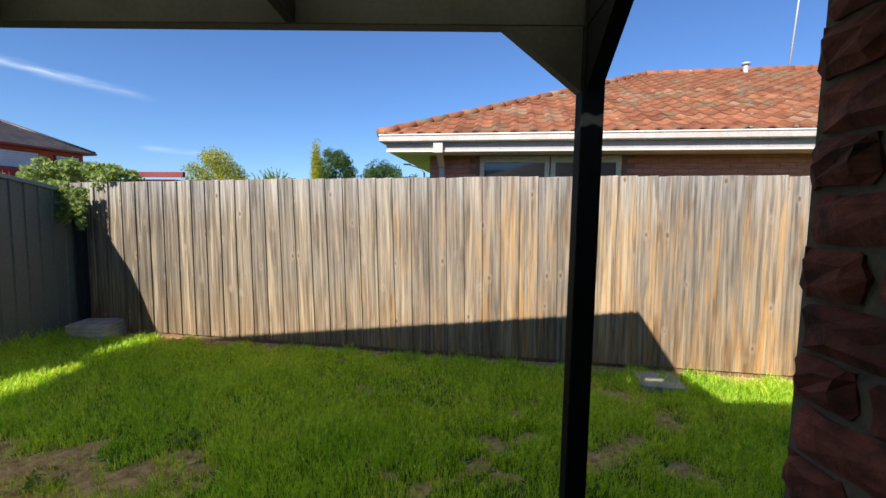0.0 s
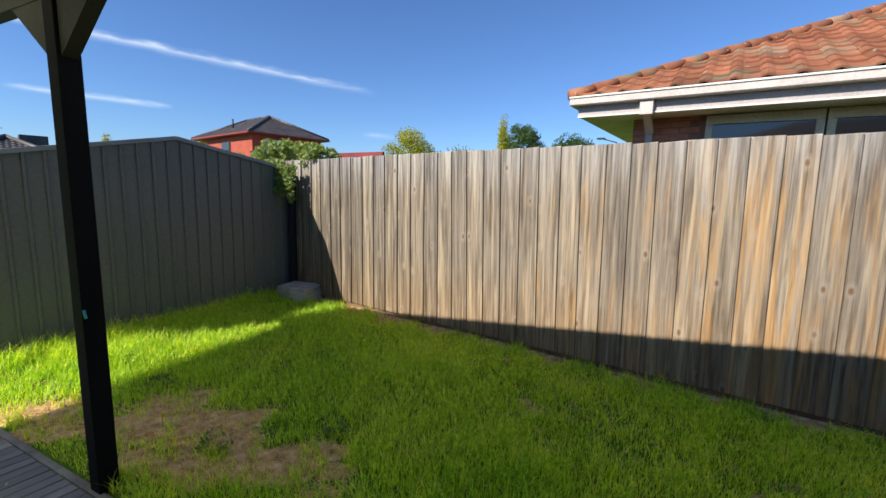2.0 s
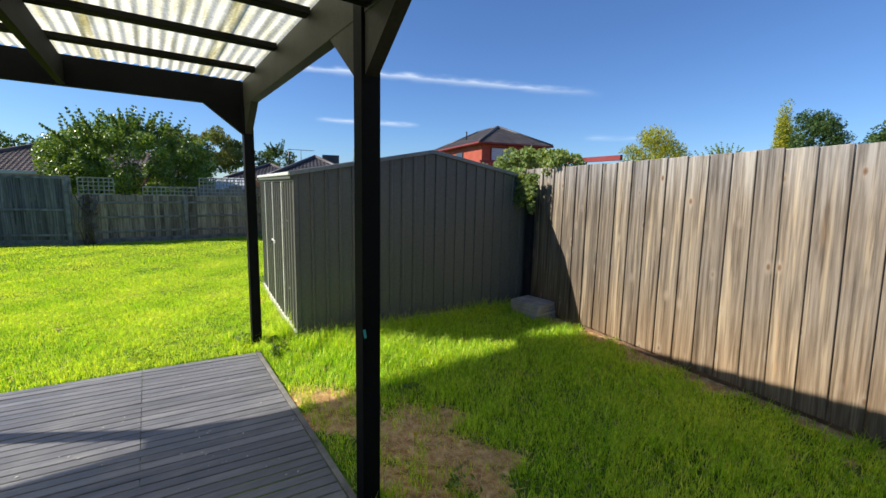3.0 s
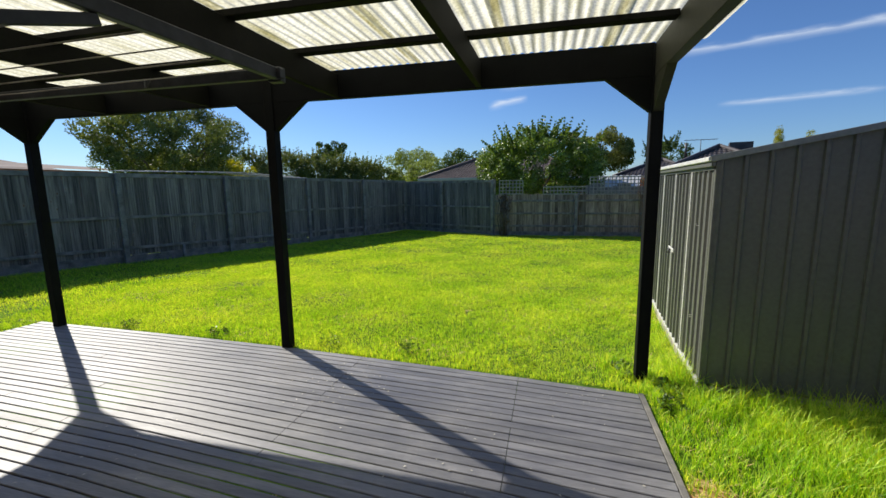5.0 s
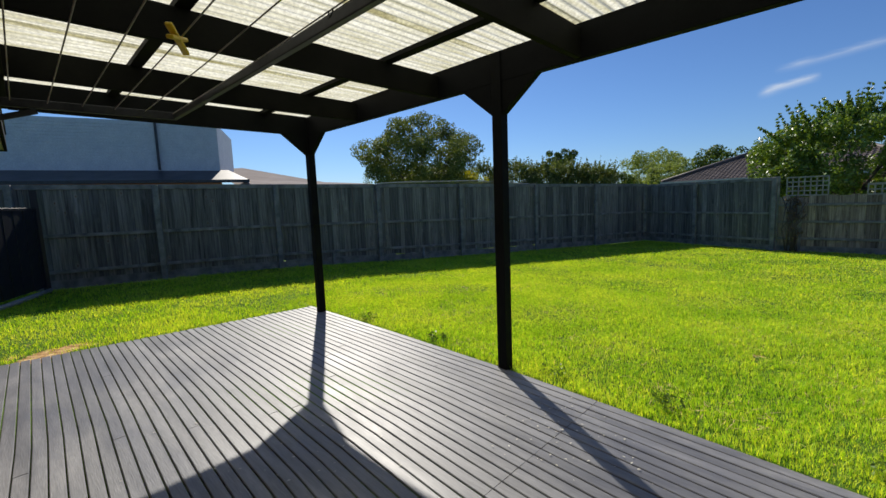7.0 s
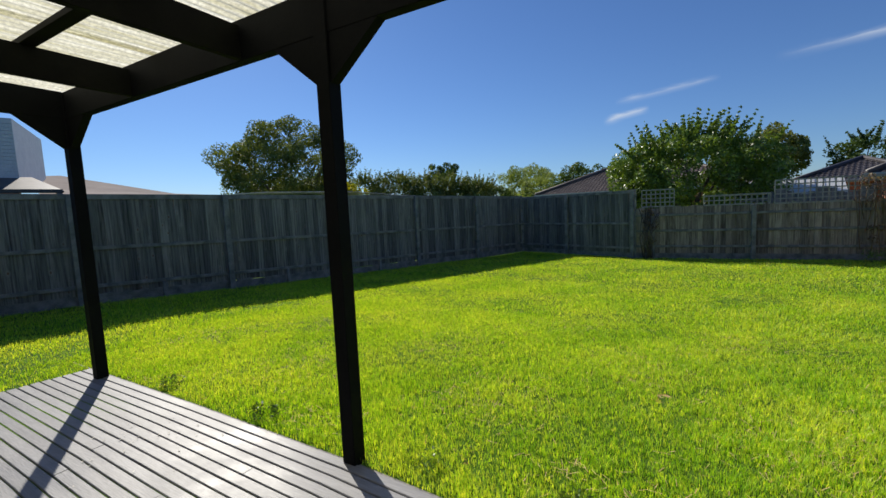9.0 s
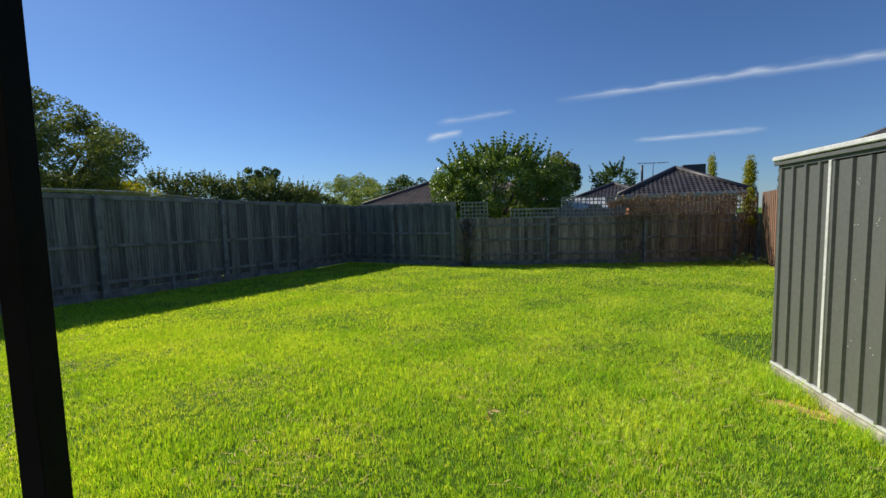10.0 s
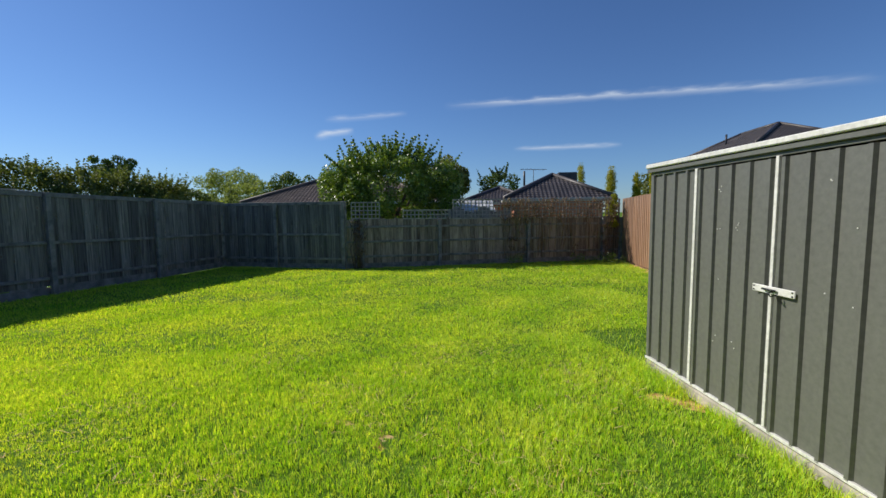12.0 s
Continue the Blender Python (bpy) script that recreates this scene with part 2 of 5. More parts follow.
M["cream"] = mat_two("cream", (0.50, 0.46, 0.36), (0.62, 0.58, 0.46), 3, 0.7, (1, 1, 1), 40, 0.1)
M["window_cream"] = mat_two("window_cream", (0.66, 0.56, 0.38), (0.78, 0.68, 0.48), 3, 0.6, (1, 1, 1), 40, 0.05)
M["concrete"] = mat_two("concrete", (0.30, 0.275, 0.235), (0.54, 0.50, 0.43), 6, 0.9, (1, 1, 1), 70, 0.5)
M["brick"] = mat_two("brick", (0.040, 0.017, 0.016), (0.20, 0.055, 0.045), 17, 0.85, (1, 1, 1), 60, 1.0, vary=0.45)
M["brick_joint"] = mat_two("brick_joint", (0.24, 0.13, 0.095), (0.34, 0.19, 0.14), 9, 0.95, (1, 1, 1), 80, 0.5)
M["mortar"] = mat_two("mortar", (0.09, 0.08, 0.07), (0.16, 0.14, 0.125), 9, 0.95, (1, 1, 1), 80, 0.5)
M["brick_orange"] = mat_two("brick_orange", (0.44, 0.17, 0.10), (0.68, 0.29, 0.17), 5, 0.85, (1, 1, 6), 50, 0.4)
def terracotta():
    m, n, l, b = nodes_of("terracotta", 0.85, 0, 0.2)
    tc = n.new("ShaderNodeNewGeometry")
    pos = tc.outputs["Position"]
    col = ramp(n, l, noise_tex(n, l, pos, 2.2, 5), [(0.3, (0.23, 0.085, 0.047)), (0.7, (0.41, 0.165, 0.085))])
    rv = ramp(n, l, random_of(n), [(0.0, (0.65,) * 3), (1.0, (1.12,) * 3)])
    col = mixc(n, l, 1.0, col, rv, "MULTIPLY")
    odd = ramp(n, l, random_of(n), [(0.93, (0, 0, 0)), (0.94, (0.5, 0.5, 0.5))])
    col = mixc(n, l, odd, col, (0.24, 0.22, 0.16))
    lich = ramp(n, l, noise_tex(n, l, pos, 1.7, 8, 0.6, 0.7), [(0.53, (0, 0, 0)), (0.62, (0.75, 0.75, 0.75))])
    col = mixc(n, l, lich, col, (0.17, 0.16, 0.10))
    spots = ramp(n, l, noise_tex(n, l, pos, 9, 4), [(0.66, (0, 0, 0)), (0.72, (0.8, 0.8, 0.8))])
    col = mixc(n, l, spots, col, (0.55, 0.48, 0.38))
    l.new(col, b.inputs["Base Color"])
    bump(n, l, b, noise_tex(n, l, pos, 40, 3), 0.4, 0.005)
    return m
M["terracotta"] = terracotta()
M["trim_pink"] = mat_two("trim_pink", (0.50, 0.43, 0.39), (0.62, 0.54, 0.49), 5, 0.5, (1, 1, 1), 40, 0.05)
M["fascia_grey"] = mat_two("fascia_grey", (0.40, 0.35, 0.33), (0.48, 0.43, 0.40), 5, 0.6, (1, 1, 1), 40, 0.05)
M["pale_roof"] = mat_two("pale_roof", (0.24, 0.19, 0.165), (0.33, 0.27, 0.235), 1, 0.95, (1, 1, 1), 20, 0.05)
M["lattice_wood"] = mat_two("lattice_wood", (0.26, 0.25, 0.22), (0.42, 0.40, 0.36), 5, 0.9, (1, 1, 1), 60, 0.3)
M["paling_brown"] = mat_paling("paling_brown", (0.09, 0.070, 0.052), (0.38, 0.32, 0.25), (0.30, 0.16, 0.09), 0.5)
M["tile_brown"] = mat_two("tile_brown", (0.085, 0.065, 0.055), (0.16, 0.12, 0.10), 1.5, 0.6, (1, 1, 1), 20, 0.3)
M["tile_dark"] = mat_two("tile_dark", (0.045, 0.040, 0.042), (0.105, 0.092, 0.092), 1.5, 0.45, (1, 1, 1), 20, 0.3)
M["red_wall"] = mat_two("red_wall", (0.36, 0.07, 0.04), (0.45, 0.10, 0.06), 2, 0.8, (1, 1, 1), 30, 0.1)
M["red_paint"] = mat_two("red_paint", (0.20, 0.03, 0.03), (0.28, 0.05, 0.045), 2, 0.5, (1, 1, 1), 30, 0.05)
M["weatherboard"] = mat_two("weatherboard", (0.52, 0.56, 0.62), (0.62, 0.65, 0.69), 2, 0.7, (1, 1, 1), 20, 0.05)
M["zinc"] = mat_two("zinc", (0.45, 0.45, 0.44), (0.6, 0.6, 0.58), 1.0, 0.5, (1, 1, 1), 20, 0.05, metal=0.2)
M["steel"] = mat_two("steel", (0.035, 0.038, 0.044), (0.065, 0.068, 0.078), 8, 0.45, (1, 1, 1), 40, 0.05, metal=0.5)
M["dark_steel"] = mat_two("dark_steel", (0.012, 0.014, 0.02), (0.02, 0.022, 0.03), 3, 0.4, (1, 1, 1), 30, 0.05)
M["yellow"] = mat_two("yellow", (0.75, 0.50, 0.02), (0.85, 0.60, 0.03), 5, 0.4, (1, 1, 1), 30, 0.02)
M["bark"] = mat_two("bark", (0.07, 0.055, 0.045), (0.17, 0.14, 0.11), 6, 0.95, (1, 1, 0.3), 40, 0.7)
M["glass"], gn, gl, gb = nodes_of("glass", 0.05, 0, 0.8)
gb.inputs["Base Color"].default_value = (0.03, 0.035, 0.035, 1)
M["grass"] = mat_grass("grass", [(0.32, (0.13, 0.35, 0.025)), (0.66, (0.37, 0.65, 0.035)), (0.98, (0.62, 0.76, 0.13))], 0.5)
M["straw"] = mat_two("straw", (0.50, 0.34, 0.13), (0.82, 0.62, 0.30), 30, 0.85, (1, 1, 1), 60, 0.1)
M["dandelion"] = mat_two("dandelion", (0.80, 0.55, 0.02), (0.90, 0.66, 0.03), 40, 0.7, (1, 1, 1), 60, 0.1)
M["leaf_green"] = mat_grass("leaf_green", [(0.35, (0.025, 0.07, 0.01)), (0.85, (0.19, 0.31, 0.055))], 0.35)
M["leaf_dark"] = mat_grass("leaf_dark", [(0.35, (0.03, 0.07, 0.018)), (0.9, (0.10, 0.17, 0.05))], 0.35)
M["leaf_olive"] = mat_grass("leaf_olive", [(0.35, (0.08, 0.11, 0.03)), (0.9, (0.20, 0.24, 0.07))], 0.35)
M["leaf_yellow"] = mat_grass("leaf_yellow", [(0.35, (0.17, 0.24, 0.02)), (0.9, (0.42, 0.42, 0.03))], 0.4)
M["leaf_pale"] = mat_grass("leaf_pale", [(0.4, (0.14, 0.21, 0.07)), (0.9, (0.30, 0.40, 0.14))], 0.4)
M["leaf_hedge"] = mat_grass("leaf_hedge", [(0.35, (0.045, 0.085, 0.022)), (0.9, (0.18, 0.24, 0.08))], 0.35)
M["dry_leaf"] = mat_two("dry_leaf", (0.45, 0.42, 0.34), (0.62, 0.60, 0.52), 30, 0.8, (1, 1, 1), 60, 0.1)
M["dry_vine"] = mat_grass("dry_vine", [(0.4, (0.11, 0.07, 0.045)), (0.9, (0.26, 0.19, 0.12))], 0.2)

def ground_mat():
    m, n, l, b = nodes_of("soil_and_turf", 0.95, 0, 0.1)
    v = coords(n, l)
    turf = ramp(n, l, noise_tex(n, l, v, 9, 5), [(0.3, (0.05, 0.12, 0.01)), (0.7, (0.15, 0.25, 0.03))])
    soil = ramp(n, l, noise_tex(n, l, v, 14, 6), [(0.3, (0.32, 0.165, 0.065)), (0.5, (0.64, 0.39, 0.17)), (0.68, (0.90, 0.66, 0.35))])
    at = n.new("ShaderNodeAttribute")
    at.attribute_name = "bare"
    ragged = n.new("ShaderNodeMath")
    ragged.operation = "MULTIPLY_ADD"
    l.new(noise_tex(n, l, v, 22, 6, 0.4, 0.7), ragged.inputs[0])
    ragged.inputs[1].default_value = 1.2
    l.new(at.outputs["Fac"], ragged.inputs[2])
    fac = ramp(n, l, ragged.outputs[0], [(0.9, (0, 0, 0)), (1.08, (1, 1, 1))])
    l.new(mixc(n, l, fac, turf, soil), b.inputs["Base Color"])
    bump(n, l, b, noise_tex(n, l, v, 60, 5), 0.9, 0.02)
    return m
M["ground"] = ground_mat()

def sheet_mat():
    m, n, l, b = nodes_of("fibreglass", 0.35, 0, 0.5)
    v = coords(n, l)
    dirt = noise_tex(n, l, coords(n, l, (0.6, 9, 1)), 3, 5)
    col = ramp(n, l, dirt, [(0.3, (0.58, 0.54, 0.33)), (0.6, (0.90, 0.87, 0.71))])
    spots = ramp(n, l, noise_tex(n, l, v, 45, 3), [(0.35, (0.8,) * 3), (0.62, (1.1,) * 3)])
    col = mixc(n, l, 1.0, col, spots, "MULTIPLY")
    l.new(col, b.inputs["Base Color"])
    tr, mx = n.new("ShaderNodeBsdfTranslucent"), n.new("ShaderNodeMixShader")
    l.new(col, tr.inputs[0])
    mx.inputs[0].default_value = 0.84
    l.new(b.outputs[0], mx.inputs[1])
    l.new(tr.outputs[0], mx.inputs[2])
    l.new(mx.outputs[0], n["Material Output"].inputs["Surface"])
    return m
M["sheet"] = sheet_mat()

# ---- building helpers ----
def mesh_of(name, verts, faces, mat, smooth=False):
    me = bpy.data.meshes.new(name)
    me.from_pydata([tuple(v) for v in verts], [], faces)
    me.materials.append(M[mat])
    if smooth:
        me.shade_smooth()
    return me

def put(name, me, parent=None, m=None, label=""):
    ob = new(name, me)
    if parent is not None:
        ob.parent = parent
    if m is not None:
        ob.matrix_basis = m
    if label:
        ob["label"] = label
    return ob

def part(name, bm, mat, parent=None, label="", m=None):
    me = bpy.data.meshes.new(name)
    bm.to_mesh(me)
    bm.free()
    me.materials.append(M[mat])
    return put(name, me, parent, m, label)

def box_into(bm, lo, hi, bevel=0.0, m=None):
    c = [(a + b) / 2 for a, b in zip(lo, hi)]
    s = [abs(b - a) for a, b in zip(lo, hi)]
    mat = Matrix.Translation(c) @ Matrix.Diagonal((*s, 1))
    if m is not None:
        mat = m @ mat
    r = bmesh.ops.create_cube(bm, size=1, matrix=mat)
    if bevel > 0:
        es = list({e for v in r["verts"] for e in v.link_edges})
        bmesh.ops.bevel(bm, geom=es, offset=bevel, segments=1, affect="EDGES", profile=0.5)

def box(name, lo, hi, mat, parent=None, bevel=0.0, label="", m=None, frame_m=None):
    bm = bmesh.new()
    box_into(bm, lo, hi, bevel, frame_m)
    return part(name, bm, mat, parent, label, m)

def bar(name, p, q, w, h, mat, parent=None, bevel=0.003, label=""):
    """A straight member from p to q, w wide across and h deep."""
    p, q = Vector(p), Vector(q)
    d = q - p
    x = d.normalized()
    up = Vector((0, 0, 1)) if abs(x.z) < 0.95 else Vector((0, 1, 0))
    y = up.cross(x).normalized()
    z = x.cross(y)
    fm = Matrix((( x.x, y.x, z.x, p.x), (x.y, y.y, z.y, p.y), (x.z, y.z, z.z, p.z), (0, 0, 0, 1)))
    bm = bmesh.new()
    box_into(bm, (0, -w / 2, -h / 2), (d.length, w / 2, h / 2), bevel, fm)
    return part(name, bm, mat, parent, label)

def tube(name, pts, r, mat, parent=None, sides=6, label=""):
    verts, faces = [], []
    pts = [Vector(p) for p in pts]
    for i, p in enumerate(pts):
        d = (pts[min(i + 1, len(pts) - 1)] - pts[max(i - 1, 0)]).normalized()
        a = d.orthogonal().normalized()
        b = d.cross(a)
        rr = r[i] if isinstance(r, (list, tuple)) else r
        for k in range(sides):
            t = 2 * math.pi * k / sides
            verts.append(p + rr * (math.cos(t) * a + math.sin(t) * b))
    for i in range(len(pts) - 1):
        for k in range(sides):
            k2 = (k + 1) % sides
            faces.append((i * sides + k, i * sides + k2, (i + 1) * sides + k2, (i + 1) * sides + k))
    faces.append(tuple(range(sides))[::-1])
    faces.append(tuple((len(pts) - 1) * sides + k for k in range(sides)))
    return put(name, mesh_of(name, verts, faces, mat, True), parent, None, label)

def thing(name, label, category, at=(0, 0, 0), group="", kind=""):
    e = new(name)
    e.location = at
    e.empty_display_size = 0.2
    tagged(e, label, category, group, kind)
    return e

def lin(x, pts):
    return float(np.interp(x, [p[0] for p in pts], [p[1] for p in pts]))

def ground_z(x, y=0.0):
    return np.interp(x, [-60, -18, -12, -7, -5, 60], [-0.4, -0.36, -0.2, -0.02, 0.0, 0.0])

# ---- ground ----
FA = [(-18.6, 8.62), (-14.5, 7.1), (-4.6, 5.12), (3.7, 3.98), (6.5, 3.6)]
FB0, FB1, FC1, FD1 = (2.5, -13.01), (-19.76, -5.65), (-18.17, -1.39), (-18.6, 8.62)
BARE = [(-3.45, 1.72, 0.42), (-3.0, 1.95, 0.5), (-2.6, 2.15, 0.5), (-2.25, 2.15, 0.42), (-1.85, 2.05, 0.42), (-1.35, 2.25, 0.22), (-0.06, 2.13, 0.2),
        (0.89, 3.08, 0.2), (0.47, 2.62, 0.22), (1.67, 3.45, 0.28), (1.34, 2.51, 0.26), (2.1, 3.04, 0.26), (1.9, 2.34, 0.26), (-2.16, 3.99, 0.12), (-0.73, 3.52, 0.16), (0.0, 3.61, 0.14),
        (0.6, 2.28, 0.18), (-1.13, 4.04, 0.14), (-2.3, 1.75, 0.35), (-7.15, 1.98, 0.27), (-7.0, -0.36, 0.09), (-2.3, -5.95, 0.35), (-3.9, -3.9, 0.1)]

def bareness(x, y):
    b = np.zeros_like(x)
    wx, wy = x, y
    x = x + 0.16 * np.sin(wy * 8.3 + 1.0) + 0.07 * np.sin(wy * 21 + wx * 6)
    y = y + 0.10 * np.sin(wx * 9.7 + 2.0) + 0.05 * np.sin(wx * 23 - wy * 5)
    for cx, cy, r in BARE:
        b = np.maximum(b, 1.1 - np.hypot(x - cx, (y - cy) * 1.35) / r)
    fy = np.interp(x, [p[0] for p in FA], [p[1] for p in FA])
    b = np.maximum(b, 1.05 - np.abs(fy - y) / np.where((x > -4.0) & (x < -1.8), 0.32, 0.2))
    w = np.sin(x * 7.1 + 1.3 * np.sin(y * 5)) * np.sin(y * 6.3 + 1.7 * np.sin(x * 4.1)) * 0.5 + np.sin(x * 17 + y * 13) * 0.2
    return np.clip(b + 0.45 * w * (b > -0.4), 0, 1)

def build_ground():
    xs = np.concatenate([[-900, -300, -100, -50, -35, -26], np.arange(-20, 7.01, 0.12), [10, 20, 60, 300, 900]])
    ys = np.concatenate([[-900, -300, -100, -50, -30, -20], np.arange(-14, 9.01, 0.12), [12, 20, 40, 100, 300, 900]])
    X, Y = np.meshgrid(xs, ys, indexing="ij")
    Z = ground_z(X) + 0.012 * np.sin(X * 2.1 + Y) * np.sin(Y * 1.7)
    near = (X > -19) & (X < 6) & (Y > -13) & (Y < 8)
    Z = np.where(near, Z - 0.015, ground_z(X) - 0.03)
    nx, ny = len(xs), len(ys)
    verts = np.stack([X, Y, Z], -1).reshape(-1, 3)
    i, j = np.meshgrid(np.arange(nx - 1), np.arange(ny - 1), indexing="ij")
    a = (i * ny + j).ravel()
    quads = np.stack([a, a + ny, a + ny + 1, a + 1], -1)
    me = bpy.data.meshes.new("ground")
    me.vertices.add(len(verts))
    me.vertices.foreach_set("co", verts.ravel())
    me.loops.add(quads.size)
    me.loops.foreach_set("vertex_index", quads.ravel())
    me.polygons.add(len(quads))
    me.polygons.foreach_set("loop_start", np.arange(0, quads.size, 4))
    me.update()
    me.materials.append(M["ground"])
    at = me.attributes.new("bare", "FLOAT", "POINT")
    at.data.foreach_set("value", bareness(X, Y).ravel().astype(np.float32))
    me.shade_smooth()
    tagged(new("ground", me), "grassy suburban back yard ground with bare sandy patches", "ground", kind="structure")
build_ground()

# ---- deck ----
EDGE = [(-6.2, -5.28), (-3.5, -5.235), (-1.9, -5.18), (-1.0, -5.115), (0.5, -5.0), (1.5, -4.9)]
def edge_x(y):
    return lin(y, EDGE)

deck = thing("deck", "low timber deck of weathered grey-painted boards beside the lawn", "deck", kind="structure")
def build_deck():
    rng = random.Random(5)
    pitch, gap = 0.0775, 0.0075
    n = int((0.70 + 5.22) / pitch)
    for k in range(n):
        off = k * pitch
        far_end = -5.5 - 0.117 * (off + pitch / 2 - 0.2)
        cuts = [far_end, 1.43]
        for j in (-1.0, 0.5):
            if rng.random() < 0.45 or (j == -1.0 and k < 18) or (j == 0.5 and k < 9):
                cuts.append(j)
        if rng.random() < 0.5:
            cuts.append(rng.uniform(-5, -2))
        cuts.sort()
        for y0, y1 in zip(cuts[:-1], cuts[1:]):
            if y1 - y0 < 0.15:
                continue
            if off - 5.2 > -1.82 and y1 < -0.9:
                continue
            if off - 5.2 > -1.82 and y0 < -0.95:
                y0 = -0.95
            ys = [y0 + 0.002] + [e[0] for e in EDGE if y0 < e[0] < y1] + [y1 - 0.002]
            z = -0.001 + rng.uniform(-0.0015, 0.0015)
            verts, faces = [], []
            c = 0.004
            for y in ys:
                x0, x1 = edge_x(y) + off, edge_x(y) + off + pitch - gap
                verts += [(x0, y, z - 0.022), (x0, y, z - c), (x0 + c, y, z), (x1 - c, y, z), (x1, y, z - c), (x1, y, z - 0.022)]
            for s in range(len(ys) - 1):
                a = s * 6
                for q in range(5):
                    faces.append((a + q, a + q + 1, a + q + 7, a + q + 6)[::-1])
            faces += [tuple(range(6)), tuple(range((len(ys) - 1) * 6, len(ys) * 6))[::-1]]
            put("board", mesh_of("board", verts, faces, "deck"), deck)
    for y in (-5.4, -3.9, -2.5, -1.05, 0.45, 1.35):
        x1 = 0.68 if y > -0.9 else -2.0
        bar("joist", (edge_x(y) + 0.02, y, -0.075), (x1, y, -0.075), 0.045, 0.1, "dark_steel", deck)
    bar("front_edge_board", (-4.93, 1.455, -0.045), (0.68, 1.455, -0.045), 0.04, 0.09, "deck_edge", deck)
    pts = [(e[1] - 0.012, e[0]) for e in EDGE if e[0] < 1.45]
    for (xa, ya), (xb, yb) in zip(pts[:-1], pts[1:]):
        bar("side_edge_board", (xa, ya, -0.055), (xb, yb, -0.055), 0.02, 0.09, "deck_edge", deck)
build_deck()

# ---- pergola ----
POSTS = {"a": (0.762, 1.5), "b": (-2.40, 1.5), "c": (-5.2, 1.5), "d": (-5.2, -1.88), "e": (-5.2, -5.07)}
BEAM0, BEAM1 = 2.43, 2.67
pergola = thing("pergola", "dark-painted timber pergola roofed with translucent corrugated sheets over the deck", "pergola")
def gusset(x, y, dx, dy):
    w, h, t = 0.33, 0.26, 0.032
    bm = bmesh.new()
    px, py = -dy, dx
    pts = [(0, BEAM0 - h), (0, BEAM0 + 0.02), (w, BEAM0 + 0.02), (w, BEAM0 - 0.0)]
    vs = []
    for s in (-t, t):
        vs.append([bm.verts.new((x + dx * a + px * s, y + dy * a + py * s, z)) for a, z in pts])
    bm.faces.new(vs[0])
    bm.faces.new(vs[1][::-1])
    for i in range(4):
        j = (i + 1) % 4
        bm.faces.new((vs[0][i], vs[1][i], vs[1][j], vs[0][j]))
    bmesh.ops.recalc_face_normals(bm, faces=bm.faces)
    part("gusset", bm, "charcoal_lit" if abs(y - 1.5) < 0.01 else "charcoal", pergola)

def build_pergola():
    for key, (x, y) in POSTS.items():
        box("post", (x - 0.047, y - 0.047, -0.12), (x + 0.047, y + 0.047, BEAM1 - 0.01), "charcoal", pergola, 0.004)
    # Front beam carries the lit tone in its colour; backlit members stay near-black.
    bar("beam", (0.82, 1.5, 2.55), (-5.26, 1.5, 2.55), 0.07, 0.24, "charcoal_lit", pergola, label="dark front beam, its lit olive-grey tone put into the colour")
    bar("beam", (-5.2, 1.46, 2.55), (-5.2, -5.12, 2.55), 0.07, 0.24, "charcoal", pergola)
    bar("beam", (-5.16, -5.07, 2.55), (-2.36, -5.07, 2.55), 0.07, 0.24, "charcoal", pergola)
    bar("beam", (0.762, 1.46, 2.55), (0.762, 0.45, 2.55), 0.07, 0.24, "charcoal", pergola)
    for x, y, dx, dy in ((0.712, 1.5, -1, 0), (0.762, 1.45, 0, -1), (-2.45, 1.5, -1, 0), (-2.35, 1.5, 1, 0), (-5.15, 1.5, 1, 0), (-5.2, 1.45, 0, -1),
                         (-5.2, -1.83, 0, 1), (-5.2, -1.93, 0, -1), (-5.2, -5.02, 0, 1), (-5.15, -5.07, 1, 0)):
        gusset(x, y, dx, dy)
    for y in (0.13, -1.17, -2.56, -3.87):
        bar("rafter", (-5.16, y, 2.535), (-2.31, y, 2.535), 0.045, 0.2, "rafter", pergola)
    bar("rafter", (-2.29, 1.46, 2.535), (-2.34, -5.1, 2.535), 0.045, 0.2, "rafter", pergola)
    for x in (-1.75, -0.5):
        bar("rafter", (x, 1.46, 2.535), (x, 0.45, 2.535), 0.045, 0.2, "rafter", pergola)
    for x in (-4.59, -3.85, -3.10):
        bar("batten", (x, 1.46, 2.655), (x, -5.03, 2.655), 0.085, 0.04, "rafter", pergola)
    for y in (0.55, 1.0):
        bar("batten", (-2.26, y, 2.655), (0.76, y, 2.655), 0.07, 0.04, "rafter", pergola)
    # corrugated sheets with the ridges along x
    def sheet(x0, x1, y0, y1, lift, along_x=True):
        st = 0.0095
        k = max(2, int(round(((y1 - y0) if along_x else (x1 - x0)) / st)))
        verts, faces = [], []
        for i in range(k + 1):
            u = i / k * ((y1 - y0) if along_x else (x1 - x0))
            z = 2.692 + lift + 0.0065 * math.sin(2 * math.pi * ((y0 if along_x else x0) + u) / 0.076)
            verts += [(x0, y0 + u, z), (x1, y0 + u, z)] if along_x else [(x0 + u, y0, z), (x0 + u, y1, z)]
        for i in range(k):
            faces.append((2 * i, 2 * i + 1, 2 * i + 3, 2 * i + 2))
        put("roof_sheet", mesh_of("roof_sheet", verts, faces, "sheet", True), pergola)
    y = -5.14
    i = 0
    while y < 1.6:
        sheet(-5.25, -2.22, y, min(y + 0.86, 1.83), 0.003 * (i % 2))
        y += 0.78
        i += 1
